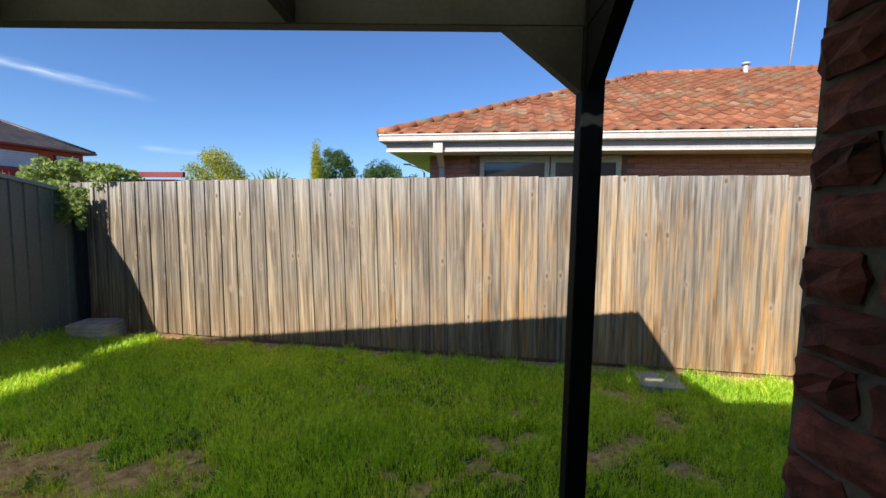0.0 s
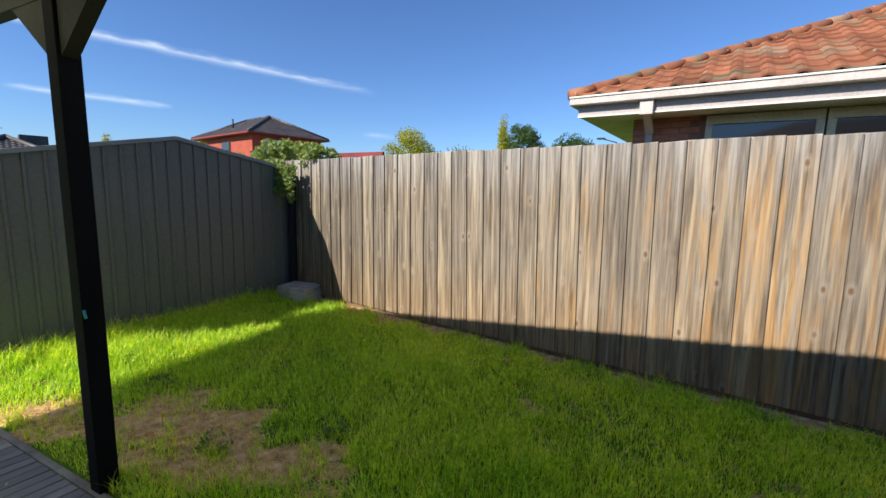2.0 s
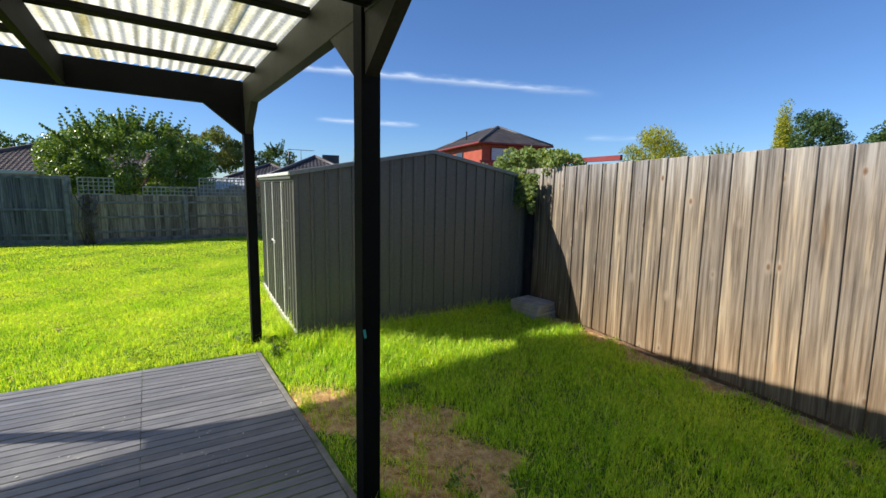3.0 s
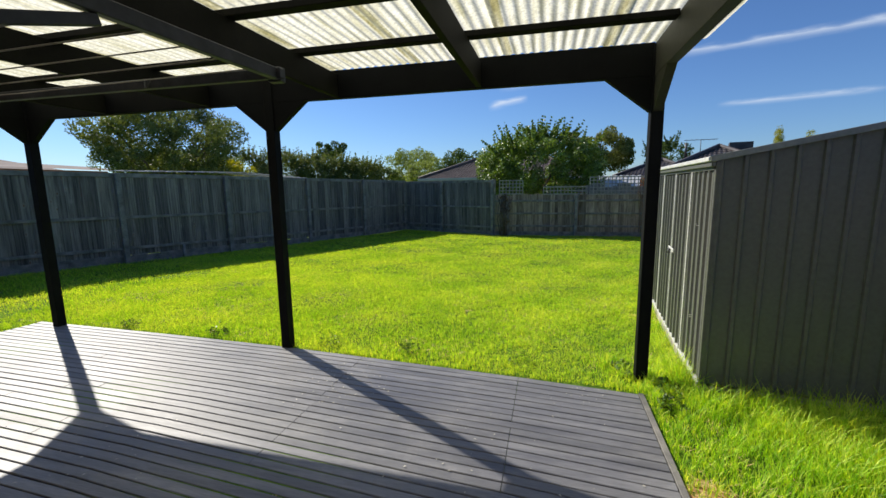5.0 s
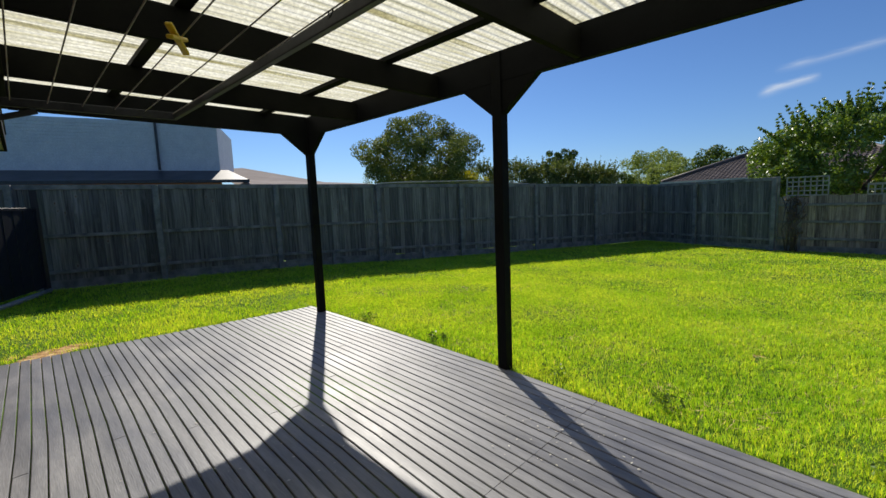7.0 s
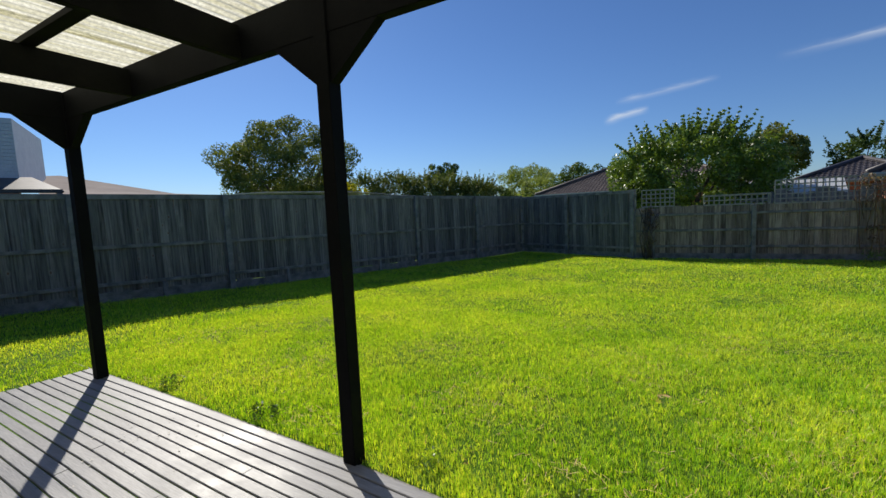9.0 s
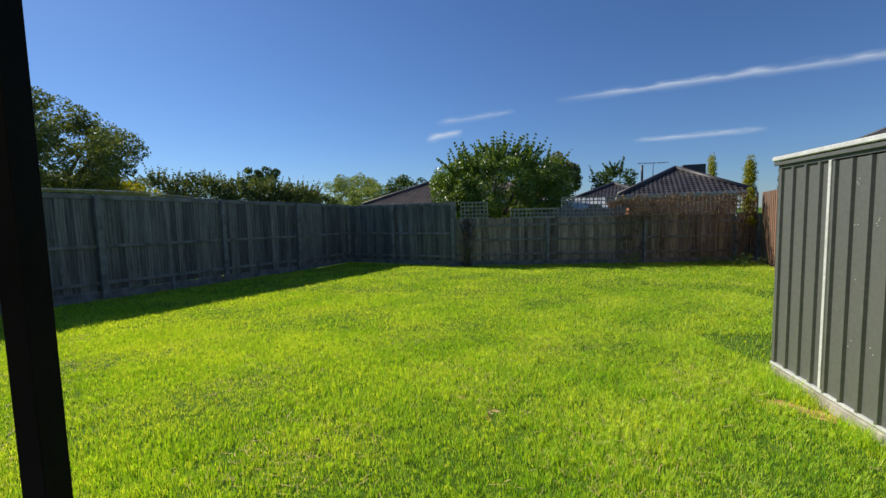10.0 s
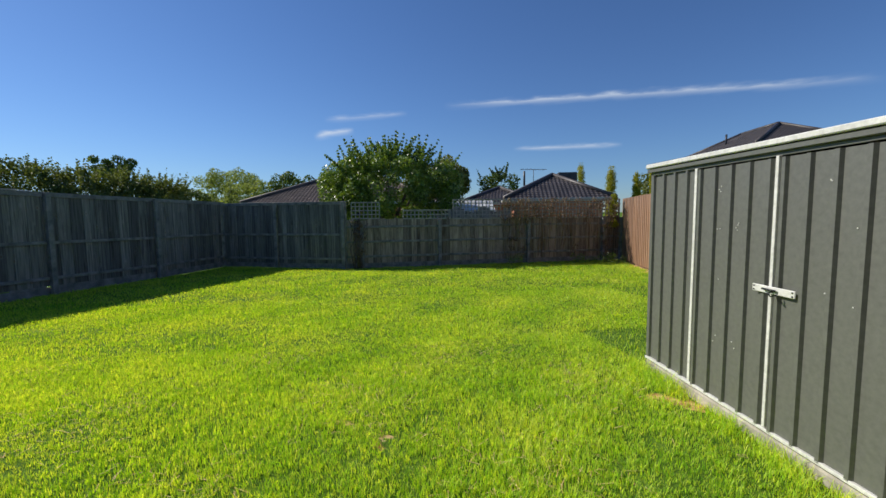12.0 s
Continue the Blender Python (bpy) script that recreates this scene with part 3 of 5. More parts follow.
    for x, x1, y0, y1 in ((-2.22, -1.36, 0.1, 1.83), (-1.44, -0.58, 0.1, 1.83), (-0.66, 0.20, 0.1, 1.83), (0.12, 0.86, 0.1, 0.70), (0.12, 0.86, 0.745, 1.83)):
        sheet(x, x1, y0, y1, 0.003 * (i % 2), False)
        i += 1
build_pergola()
M["teal_tape"] = mat_two("teal_tape", (0.04, 0.42, 0.40), (0.06, 0.52, 0.48), 9, 0.5, (1, 1, 1), 60, 0.05)
tape = tagged(box("tape_scrap", (-0.0015, -0.006, -0.022), (0.0015, 0.006, 0.022), "teal_tape", None, m=Matrix.Translation((-2.351, 1.462, 0.97)) @ Matrix.Rotation(0.15, 4, "X")), "small torn scrap of teal tape stuck to the pergola post", "tape")

# ---- own house ----
def brick_mesh(seed, w=0.23, h=0.076, d=0.06):
    rng = random.Random(seed)
    bm = bmesh.new()
    box_into(bm, (0.0, 0.0, 0.0), (w, d, h))
    bmesh.ops.subdivide_edges(bm, edges=[e for e in bm.edges if abs((e.verts[0].co - e.verts[1].co).x) > 0.1], cuts=3)
    bmesh.ops.subdivide_edges(bm, edges=[e for e in bm.edges if abs((e.verts[0].co - e.verts[1].co).z) > 0.05], cuts=3)
    for v in bm.verts:
        if v.co.y < 0.01:
            ends = min(v.co.x, w - v.co.x) < 0.004 or min(v.co.z, h - v.co.z) < 0.004
            v.co += Vector((rng.uniform(-0.006, 0.006), rng.uniform(-0.005, 0.004) + (0.011 if ends else 0), rng.uniform(-0.004, 0.004)))
        if min(v.co.x, w - v.co.x) < 0.006:
            edge = max(0.0, 1 - min(v.co.z, h - v.co.z) / 0.02)
            face = 0.006 if v.co.y < 0.02 else 0.0
            v.co.x += (0.009 * edge + face + rng.uniform(-0.002, 0.003)) * (1 if v.co.x < w / 2 else -1)
    me = bpy.data.meshes.new("brick")
    bm.to_mesh(me)
    bm.free()
    me.materials.append(M["brick"])
    return me
BRICKS = [brick_mesh(i) for i in range(6)]
HALF = [brick_mesh(10 + i, 0.11) for i in range(3)]

def brick_wall(wall, p, q, z0, z1, limit=300, holes=()):
    """Courses of bricks on the face from p to q; the outside lies to the left going from p to q."""
    rng = random.Random(len(wall.children) + int(abs(p[0]) * 100))
    p, q = Vector((*p, 0)), Vector((*q, 0))
    d = (q - p)
    length = d.length
    x = d.normalized()
    out = Vector((-x.y, x.x, 0))
    rot = Matrix(((x.x, -out.x, 0), (x.y, -out.y, 0), (0, 0, 1))).to_4x4()
    # local y points into the wall
    made, rest_v, rest_f = 0, [], []
    rows = int((z1 - z0) / 0.086)
    for r in range(rows):
        u = -0.12 if r % 2 else 0.0
        while u < length:
            a, b = max(u, 0), min(u + 0.23, length)
            z = z0 + r * 0.086
            if b - a > 0.05 and not any(h0 < (a + b) / 2 < h1 and g0 < z + 0.04 < g1 for h0, h1, g0, g1 in holes):
                me = rng.choice(BRICKS if b - a > 0.15 else HALF)
                sx = (b - a) / (0.23 if b - a > 0.15 else 0.11)
                mm = Matrix.Translation(p + x * a + out * (0.004 + rng.uniform(0, 0.004)) + Vector((0, 0, z))) @ rot @ Matrix.Diagonal((sx, 1, 1, 1))
                if made < limit:
                    put("brick", me, wall, mm)
                    made += 1
                else:
                    o = len(rest_v)
                    rest_v += [mm @ v.co for v in me.vertices]
                    rest_f += [tuple(o + i for i in f.vertices) for f in me.polygons]
            u += 0.24
    if rest_v:
        tagged(put("bricks", mesh_of("bricks", rest_v, rest_f, "brick"), wall), kind="stuff")
    return x, out

def wall_core(name, label, lo, hi):
    w = box(name, lo, hi, "mortar")
    return tagged(w, label, "wall", kind="structure")

wall_entry = wall_core("wall_entry", "rough dark red brick wall corner beside the deck", (0.776, -1.3, -0.1), (5.2, 0.375, 2.42))
wall_back = wall_core("wall_back", "plain brick wall at the back of the recessed porch", (-1.775, -1.15, -0.1), (0.755, -0.95, 2.42))
WA, WB = (-1.80, -0.45), (-1.90, -6.95)
wall_side = wall_core("wall_side", "red brick house wall with a barred window beside the deck", (-1.78, -6.94, -0.1), (0.3, -0.46, 2.42))

# roof of the own house: eaves, soffit, fascia, gutter and a plain tiled hip
own_roof = tagged(box("own_house_roof", (0, 0, 0), (0.01, 0.01, 0.01), "cream"), "cream soffit and dark fascia of the house roof above the deck", "roof", kind="structure")
def soffit(x0, x1, y0, y1, z=2.36):
    box("soffit", (x0, y0, z), (x1, y1, z + 0.02), "cream", own_roof)
put("soffit", mesh_of("soffit", [(-2.23, 0.0, 2.36), (-1.77, 0.0, 2.36), (-1.77, -7.6, 2.36), (-2.29, -7.6, 2.36), (-2.23, 0.0, 2.38), (-1.77, 0.0, 2.38), (-1.77, -7.6, 2.38), (-2.29, -7.6, 2.38)],
                          [(0, 1, 2, 3), (7, 6, 5, 4), (0, 4, 5, 1), (1, 5, 6, 2), (2, 6, 7, 3), (3, 7, 4, 0)], "cream"), own_roof)
soffit(-1.769, 6.0, -0.945, 0.4)
soffit(-1.769, 0.6, -7.6, -6.96)
bar("fascia", (-2.25, 0.02, 2.44), (-2.31, -7.60, 2.44), 0.03, 0.2, "rafter", own_roof)
bar("fascia", (-2.32, -7.62, 2.44), (0.6, -7.62, 2.44), 0.03, 0.2, "rafter", own_roof)
bar("fascia", (-2.25, 0.42, 2.44), (6.0, 0.42, 2.44), 0.03, 0.2, "rafter", own_roof)
def own_house_top():
    v = [(-2.34, -7.65, 2.56), (6.0, -7.65, 2.56), (6.0, 0.44, 2.56), (-2.27, 0.44, 2.56), (0.9, -3.7, 4.0), (3.0, -3.7, 4.0)]
    f = [(0, 1, 5, 4), (1, 2, 5), (2, 3, 4, 5), (3, 0, 4), (3, 2, 1, 0)]
    put("tiled_roof", mesh_of("tiled_roof", v, f, "tile_brown"), own_roof)
own_house_top()

# ---- fences ----
def paling_mesh(seed, w, t=0.014, h=1.0):
    rng = random.Random(seed)
    c = 0.003
    prof = [(-w / 2, 0), (-w / 2, -t + c), (-w / 2 + c, -t), (0, -t - rng.uniform(-0.001, 0.002)), (w / 2 - c, -t), (w / 2, -t + c), (w / 2, 0)]
    verts, faces = [], []
    for z in (0, h * 0.5, h):
        for i, (x, y) in enumerate(prof):
            verts.append((x, y, z + (rng.uniform(-0.004, 0.004) if z == h else 0)))
    n = len(prof)
    for s in range(2):
        for i in range(n):
            j = (i + 1) % n
            faces.append((s * n + i, s * n + j, (s + 1) * n + j, (s + 1) * n + i)[::-1])
    faces += [tuple(range(n)), tuple(range(2 * n, 3 * n))[::-1]]
    return verts, faces

def paling_set(mat, w, k=5):
    return [mesh_of("paling", *paling_mesh(i, w), mat) for i in range(k)]

def along(pts, s):
    for (xa, ya), (xb, yb) in zip(pts[:-1], pts[1:]):
        d = math.hypot(xb - xa, yb - ya)
        if s <= d:
            return xa + (xb - xa) * s / d, ya + (yb - ya) * s / d, math.atan2(yb - ya, xb - xa)
        s -= d
    return xb, yb, math.atan2(yb - ya, xb - xa)

def span(pts):
    return sum(math.hypot(b[0] - a[0], b[1] - a[1]) for a, b in zip(pts[:-1], pts[1:]))

def palings(fence, pts, pitch, meshes, z0, z1, seed, lap=0.012, face=1, jitter=0.012, skip=(), twist=0.0, lean=lambda x: 0.0):
    """Upright boards along the line, their faces to the right of its direction if face is 1."""
    rng = random.Random(seed)
    n = int(span(pts) / pitch)
    for i in range(n):
        s = (i + 0.5) * pitch
        if any(a < s < b for a, b in skip):
            continue
        x, y, a = along(pts, s)
        off = (lap if i % 2 else 0.0) * face
        lo, hi = z0(x), z1(x) + rng.uniform(-jitter, jitter)
        m = Matrix.Translation((x + math.sin(a) * off, y - math.cos(a) * off, lo)) @ Matrix.Rotation(a + (0 if face > 0 else math.pi) + twist + rng.uniform(-0.012, 0.012), 4, "Z") @ Matrix.Rotation(lean(x) + rng.uniform(-0.004, 0.004), 4, "Y") @ Matrix.Diagonal((rng.uniform(0.97, 1.03), 1, hi - lo, 1))
        put("paling", rng.choice(meshes), fence, m)

SUNNY = paling_set("paling_sun", 0.225)
OLD = paling_set("paling_old", 0.155)

def gz(x):
    return float(ground_z(x))

fence_a = thing("fence", "tall weathered pine paling fence with grey and honey-coloured boards and a plinth", "fence", group="yard fences", kind="structure")
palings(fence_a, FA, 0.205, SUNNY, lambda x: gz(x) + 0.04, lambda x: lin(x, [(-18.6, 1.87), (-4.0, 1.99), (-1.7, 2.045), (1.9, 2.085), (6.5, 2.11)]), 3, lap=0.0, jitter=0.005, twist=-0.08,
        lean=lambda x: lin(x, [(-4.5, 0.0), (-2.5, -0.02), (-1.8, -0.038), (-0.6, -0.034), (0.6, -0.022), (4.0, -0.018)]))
for s0 in range(0, 11):
    s1 = min((s0 + 1) * 2.4, span(FA))
    if s0 * 2.4 < s1:
        xa, ya, a = along(FA, s0 * 2.4)
        xb, yb, _ = along(FA, s1 - 0.004)
        bar("plinth", (xa, ya + 0.02, gz(xa) + 0.0), (xb, yb + 0.02, gz(xb) + 0.0), 0.02, 0.14, "rotten", fence_a)
        for z in (0.35, 1.05, 1.7):
            bar("rail", (xa, ya + 0.05, z + gz(xa)), (xb, yb + 0.05, z + gz(xb)), 0.04, 0.07, "rail_old", fence_a)

def post_rail_fence(name_label, pts, posts, top, rails, seed, skip=(), cap=True, mat="rail_old", pitch=0.145, paling_top=0.0, off=0.055, boards=None, jitter=0.012, slits=False):
    slit_rng = random.Random(seed + 100)
    f = thing("fence", name_label, "fence", group="yard fences", kind="structure")
    palings(f, pts, pitch, boards or OLD, lambda x: gz(x) + (0.185 if slits else 0.16), lambda x: top(x) + paling_top, seed, face=1, skip=skip, jitter=jitter)
    bx = []
    for s in posts:
        x, y, a = along(pts, s)
        nx, ny = math.sin(a), -math.cos(a)
        bx.append((x + nx * off, y + ny * off, a, s))
        m = Matrix.Translation((x + nx * (off + 0.03), y + ny * (off + 0.03), 0)) @ Matrix.Rotation(a, 4, "Z")
        box("post", (-0.055, -0.045, gz(x) - 0.1), (0.055, 0.045, top(x) + 0.01), mat, f, 0.006, m=m)
    ends = [0.0] + [p for p in posts if 0.1 < p < span(pts) - 0.1] + [span(pts)]
    for s0, s1 in zip(ends[:-1], ends[1:]):
        xa, ya, a = along(pts, s0 + 0.002)
        xb, yb, _ = along(pts, s1 - 0.002)
        nx, ny = math.sin(a), -math.cos(a)
        for frac in rails:
            za, zb = [gz(xx) + 0.22 + frac * (top(xx) - gz(xx) - 0.26) for xx in (xa, xb)]
            bar("rail", (xa + nx * 0.046, ya + ny * 0.046, za), (xb + nx * 0.046, yb + ny * 0.046, zb), 0.035, 0.07, mat, f)
        if cap:
            bar("cap_board", (xa + nx * 0.03, ya + ny * 0.03, top(xa) - 0.03), (xb + nx * 0.03, yb + ny * 0.03, top(xb) - 0.03), 0.04, 0.1, mat, f)
        broken = slits and 8.5 < s0 < 15.5
        drop = 0.03 if broken else 0.0
        bar("plinth", (xa, ya, gz(xa) + 0.09 - drop), (xb, yb, gz(xb) + 0.09 - drop), 0.022, 0.2, mat, f)
        if broken:
            u = s0 + 0.1
            while u < s1 - 0.2:
                w = slit_rng.uniform(0.15, 0.7)
                if slit_rng.random() < 0.62:
                    (xc, yc, _), (xd, yd, _) = along(pts, u), along(pts, min(u + w, s1))
                    bar("patch_board", (xc, yc + 0.02, gz(xc) + 0.165), (xd, yd + 0.02, gz(xd) + 0.165), 0.012, 0.06, mat, f)
                u += w
            xm, ym, _ = along(pts, (s0 + s1) / 2)
            box("stub_post", (xm - 0.04, ym + 0.02, gz(xm) - 0.1), (xm + 0.04, ym + 0.07, gz(xm) + 0.34), mat, f, 0.004)
    return f

BL = [FB0, FB1]
blen = span(BL)
def topB(x):
    return lin(x, [(-19.76, 1.84), (-11.7, 1.97), (-2.3, 2.10), (3, 2.12)])
b_posts = [2.63 + s for s in (-0.2, 2.4, 4.76, 7.2, 9.8, 12.4, 15.27, 18.03)]
fence_b = post_rail_fence("old grey paling fence in the shade with posts, rails and gaps over the plinth", BL, sorted(b_posts), topB, (0.07, 0.47), 11, slits=True)
CL = [FB1, FC1]
fence_c = post_rail_fence("old grey paling fence at the end of the yard", CL, [2.1, span(CL) - 0.02], lambda x: 1.8, (0.05, 0.47), 12)
DL = [FC1, FD1]
dlen = span(DL)
fence_d = post_rail_fence("low old brown-grey paling fence under a timber lattice", DL, [0.54, 3.12, 6.3, 9.2, 9.9], lambda x: 1.18, (0.12, 0.5, 0.88), 13, cap=False, paling_top=0.05, boards=paling_set("paling_brown", 0.155), jitter=0.035)

box("corner_post", (-19.84, -5.73, -0.5), (-19.70, -5.59, 1.85), "rail_old", fence_c, 0.008)
box("corner_post", (-18.24, -1.46, -0.5), (-18.11, -1.33, 1.83), "rail_old", fence_c, 0.008)

# ---- shed ----
SH_A = radians(-5.0)
SHM = Matrix.Translation((-5.06, 1.905, 0)) @ Matrix.Rotation(SH_A, 4, "Z")
# local frame: x runs from the corner along the door face (negative), y runs along the gable wall
SW, SD, SEAVE, SRIDGE = 2.68, 3.28, 1.83, 2.12
shed = thing("garden_shed", "dark grey ribbed steel garden shed with white-edged double doors", "shed")
shed.matrix_basis = SHM
def ribbed(length, height_at, mat, name, m, label=""):
    """An upright sheet with narrow ribs, its outside to -y, along x."""
    verts, faces = [], []
    xs = []
    x = 0.0
    k = 0
    while x < length:
        xs += [(x, 0.0), (min(x + 0.007, length), -0.018), (min(x + 0.03, length), -0.018), (min(x + 0.041, length), 0.0)]
        x += 0.1525
    xs = [p for i, p in enumerate(xs) if p[0] < length] + [(length, 0.0)]
    for x, y in xs:
        verts += [(x, y, 0.07), (x, y, height_at(x))]
    for i in range(len(xs) - 1):
        faces.append((2 * i, 2 * i + 2, 2 * i + 3, 2 * i + 1))
    ob = put(name, mesh_of(name, verts, faces, mat), shed, m, label)
    return ob
def gable(y):
    return SEAVE - 0.02 + (SRIDGE - SEAVE) * (1 - abs(y / SD * 2 - 1))
ribbed(SD, gable, "shed", "wall", Matrix.Rotation(radians(90), 4, "Z"))
ribbed(SD, gable, "shed", "wall", Matrix.Translation((-SW, SD, 0)) @ Matrix.Rotation(radians(-90), 4, "Z"))
ribbed(0.62, lambda x: SEAVE - 0.02, "shed", "wall", Matrix.Translation((-SW, 0, 0)))
ribbed(0.64, lambda x: SEAVE - 0.02, "shed", "wall", Matrix.Translation((-0.64, 0, 0)))
ribbed(SW, lambda x: SEAVE - 0.02, "shed", "wall", Matrix.Translation((0, SD, 0)) @ Matrix.Rotation(radians(180), 4, "Z"))
for k, x0 in enumerate((-SW + 0.627, -SW + 1.335)):
    d = ribbed(0.675, lambda x: 1.71, "shed", "door", Matrix.Translation((x0, -0.012, 0)))
for k, x0 in enumerate((-SW + 0.597, -SW + 1.305, -SW + 2.015)):
    box("white_trim", (x0, -0.034, 0.09), (x0 + (0.028 if k != 1 else 0.022), -0.012, 1.72), "white", shed, 0.002)
box("header", (-SW, -0.02, 1.72), (0, 0.012, SEAVE - 0.03), "shed", shed, 0.002)
box("bottom_channel", (-SW - 0.005, -0.03, 0.06), (0.005, 0.0, 0.08), "white", shed, 0.002)
box("gutter", (-SW - 0.03, -0.062, SEAVE - 0.048), (0.03, -0.012, SEAVE - 0.012), "white", shed, 0.006, "off-white folded steel gutter")
box("gutter_lip", (-SW - 0.03, -0.045, SEAVE - 0.085), (0.03, -0.02, SEAVE - 0.054), "shed", shed, 0.003)
for xx in (0.0, -SW):
    for yy in (0.0, SD):
        box("corner_trim", (xx - 0.016, yy - 0.016, 0.06), (xx + 0.016, yy + 0.016, SEAVE - 0.02), "shed", shed, 0.003)
def shed_top():
    for y0, y1, z0, z1 in ((-0.03, SD / 2, SEAVE - 0.028, SRIDGE + 0.01), (SD / 2, SD + 0.05, SRIDGE + 0.01, SEAVE + 0.0)):
        verts, faces = [], []
        n = 34
        for i in range(n * 4 + 1):
            x = -SW - 0.03 + (SW + 0.06) * i / (n * 4)
            dz = 0.010 if i % 8 in (0, 1) else 0.0
            verts += [(x, y0, z0 + dz), (x, y1, z1 + dz)]
        for i in range(n * 4):
            faces.append((2 * i, 2 * i + 2, 2 * i + 3, 2 * i + 1))
        put("roof_panel", mesh_of("roof_panel", verts, faces, "shed_roof"), shed)
    for xx in (0.0, -SW):
        bar("barge_trim", (xx, -0.05, SEAVE - 0.03), (xx, SD / 2, SRIDGE + 0.005), 0.07, 0.045, "shed_roof", shed)
        bar("barge_trim", (xx, SD / 2, SRIDGE + 0.005), (xx, SD + 0.06, SEAVE - 0.005), 0.07, 0.045, "shed_roof", shed)
shed_top()
def shed_lock():
    x0, z0 = -SW + 1.315, 0.935
    hasp = box("hasp", (x0 - 0.12, -0.044, z0 - 0.022), (x0 + 0.175, -0.036, z0 + 0.022), "white", shed, 0.003, "white steel hasp")
    for dx in (-0.105, 0.16):
        for dz in (-0.011, 0.011):
            box("screw", (x0 + dx - 0.004, -0.048, z0 + dz - 0.004), (x0 + dx + 0.004, -0.044, z0 + dz + 0.004), "steel", hasp)
    tube("bolt", [(x0 - 0.03, -0.058, z0 + 0.004), (x0 + 0.06, -0.058, z0 + 0.004)], 0.007, "steel", hasp)
    tube("staple", [(x0 + 0.03, -0.045, z0 - 0.004), (x0 + 0.03, -0.075, z0 - 0.012), (x0 + 0.055, -0.078, z0 - 0.03), (x0 + 0.06, -0.05, z0 - 0.022)], 0.005, "steel", hasp)
    rng = random.Random(4)
    for i in range(26):
        xx, zz = rng.choice((-2.2, -1.84, -1.66, -1.5, -1.05, -0.9, -0.45)) + rng.uniform(-0.02, 0.02), rng.choice((0.5, 0.95, 1.3, 1.55)) + rng.uniform(-0.03, 0.03)
        box("rivet", (xx, -0.0155, zz), (xx + 0.006, -0.0005, zz + 0.006), "white", shed)
shed_lock()
slab_m = SHM @ Matrix.Translation((0, 0, 0))
tagged(box("shed_slab", (-SW - 0.012, -0.024, -0.25), (-0.01, SD - 0.01, 0.045), "concrete", None, 0.012, m=slab_m), "pale rough concrete slab under the steel shed", "concrete slab")

# paver by the fence, stacked pavers by the shed
def pavers():
    tagged(box("paving_slab", (-0.2, -0.2, 0.0), (0.2, 0.2, 0.055), "concrete", None, 0.006, m=Matrix.Translation((2.27, 3.74, 0.0)) @ Matrix.Rotation(radians(-8), 4, "Z")),
           "grey concrete paving slab lying in the grass beside the fence", "paving slab")
    st = thing("paver_stack", "low stack of grey concrete pavers beside the steel shed", "pavers", (-4.36, 4.86, 0.0))
    for i in range(4):
        box("paver", (-0.24, -0.19, 0.05 * i), (0.24, 0.19, 0.05 * i + 0.046), "concrete", st, 0.005, m=Matrix.Rotation(radians(-6 + 4 * i), 4, "Z"))
pavers()

# ---- lattices on the back fence ----
def lattice(name_label, pts, s0, s1, z0, z1, step=0.13, w=0.032, cap=True):
    t = thing("lattice", name_label, "lattice", group="fence lattices")
    def at(s, off, z):
        x, y, a = along(pts, s)
        return (x + math.sin(a) * off, y - math.cos(a) * off, z)
    n = int((s1 - s0) / step)
    for i in range(n + 1):
        s = s0 + i * step
        bar("upright_slat", at(s, 0.006, z0), at(s, 0.006, z1), 0.007, w, "lattice_wood", t, 0)
    k = int((z1 - z0) / step)
    for j in range(k + 1):
        z = z0 + j * step
        bar("cross_slat", at(s0, 0.015, z), at(s1, 0.015, z), 0.007, w, "lattice_wood", t, 0)
    for z in (z0, z1):
        bar("frame_rail", at(s0, 0.012, z), at(s1, 0.012, z), 0.03, 0.04, "lattice_wood", t, 0)
    for s in (s0, s1):
        bar("frame_stile", at(s, 0.012, z0), at(s, 0.012, z1), 0.04, 0.03, "lattice_wood", t, 0)
    return t
lattice("small square weathered timber lattice above the low fence", DL, 0.22, 1.12, 1.26, 1.78)
lattice("long grey timber lattice on top of the old back fence", DL, 3.6, dlen - 0.15, 1.22, 1.86)
def far_screen():
    t = thing("neighbour_fence", "weathered grey timber screen behind the low back fence", "fence", kind="structure")
    for i in range(15):
        y = 2.2 + i * 0.16
        box("screen_board", (-19.4, y, -0.3), (-19.38, y + 0.15, 1.55 + 0.1 * math.sin(i)), "rail_old", t)
far_screen()
lattice("low sagging timber lattice above the back fence by the fruit tree", DL, 1.9, 3.5, 1.24, 1.52)
def low_roof():
    r = thing("lean_to", "low pale corrugated lean-to roof behind the back fence", "shed", group="far houses")
    for i in range(24):
        y = 1.3 + i * 0.13
        bar("roof_rib", (-20.6, y, 1.42 + 0.02 * (i % 2)), (-23.0, y + 0.5, 1.95 + 0.02 * (i % 2)), 0.131, 0.02, "zinc", r, 0)
    bar("fascia_board", (-20.58, 1.2, 1.33), (-20.58, 4.4, 1.33), 0.04, 0.14, "rail_old", r)
    for y in (1.4, 4.2):
        bar("post", (-20.75, y, -0.4), (-20.75, y, 1.36), 0.09, 0.09, "rail_old", r)
low_roof()
# Added dark box in place of the shade in the gap beside the shed.
tagged(box("steel_post", (-0.045, -0.04, -0.2), (0.045, 0.04, 1.74), "dark_steel", None, 0.004, m=Matrix.Translation((-4.69, 5.07, 0.0))), "dark navy strip added for the shaded gap between shed and pine fence", "post")

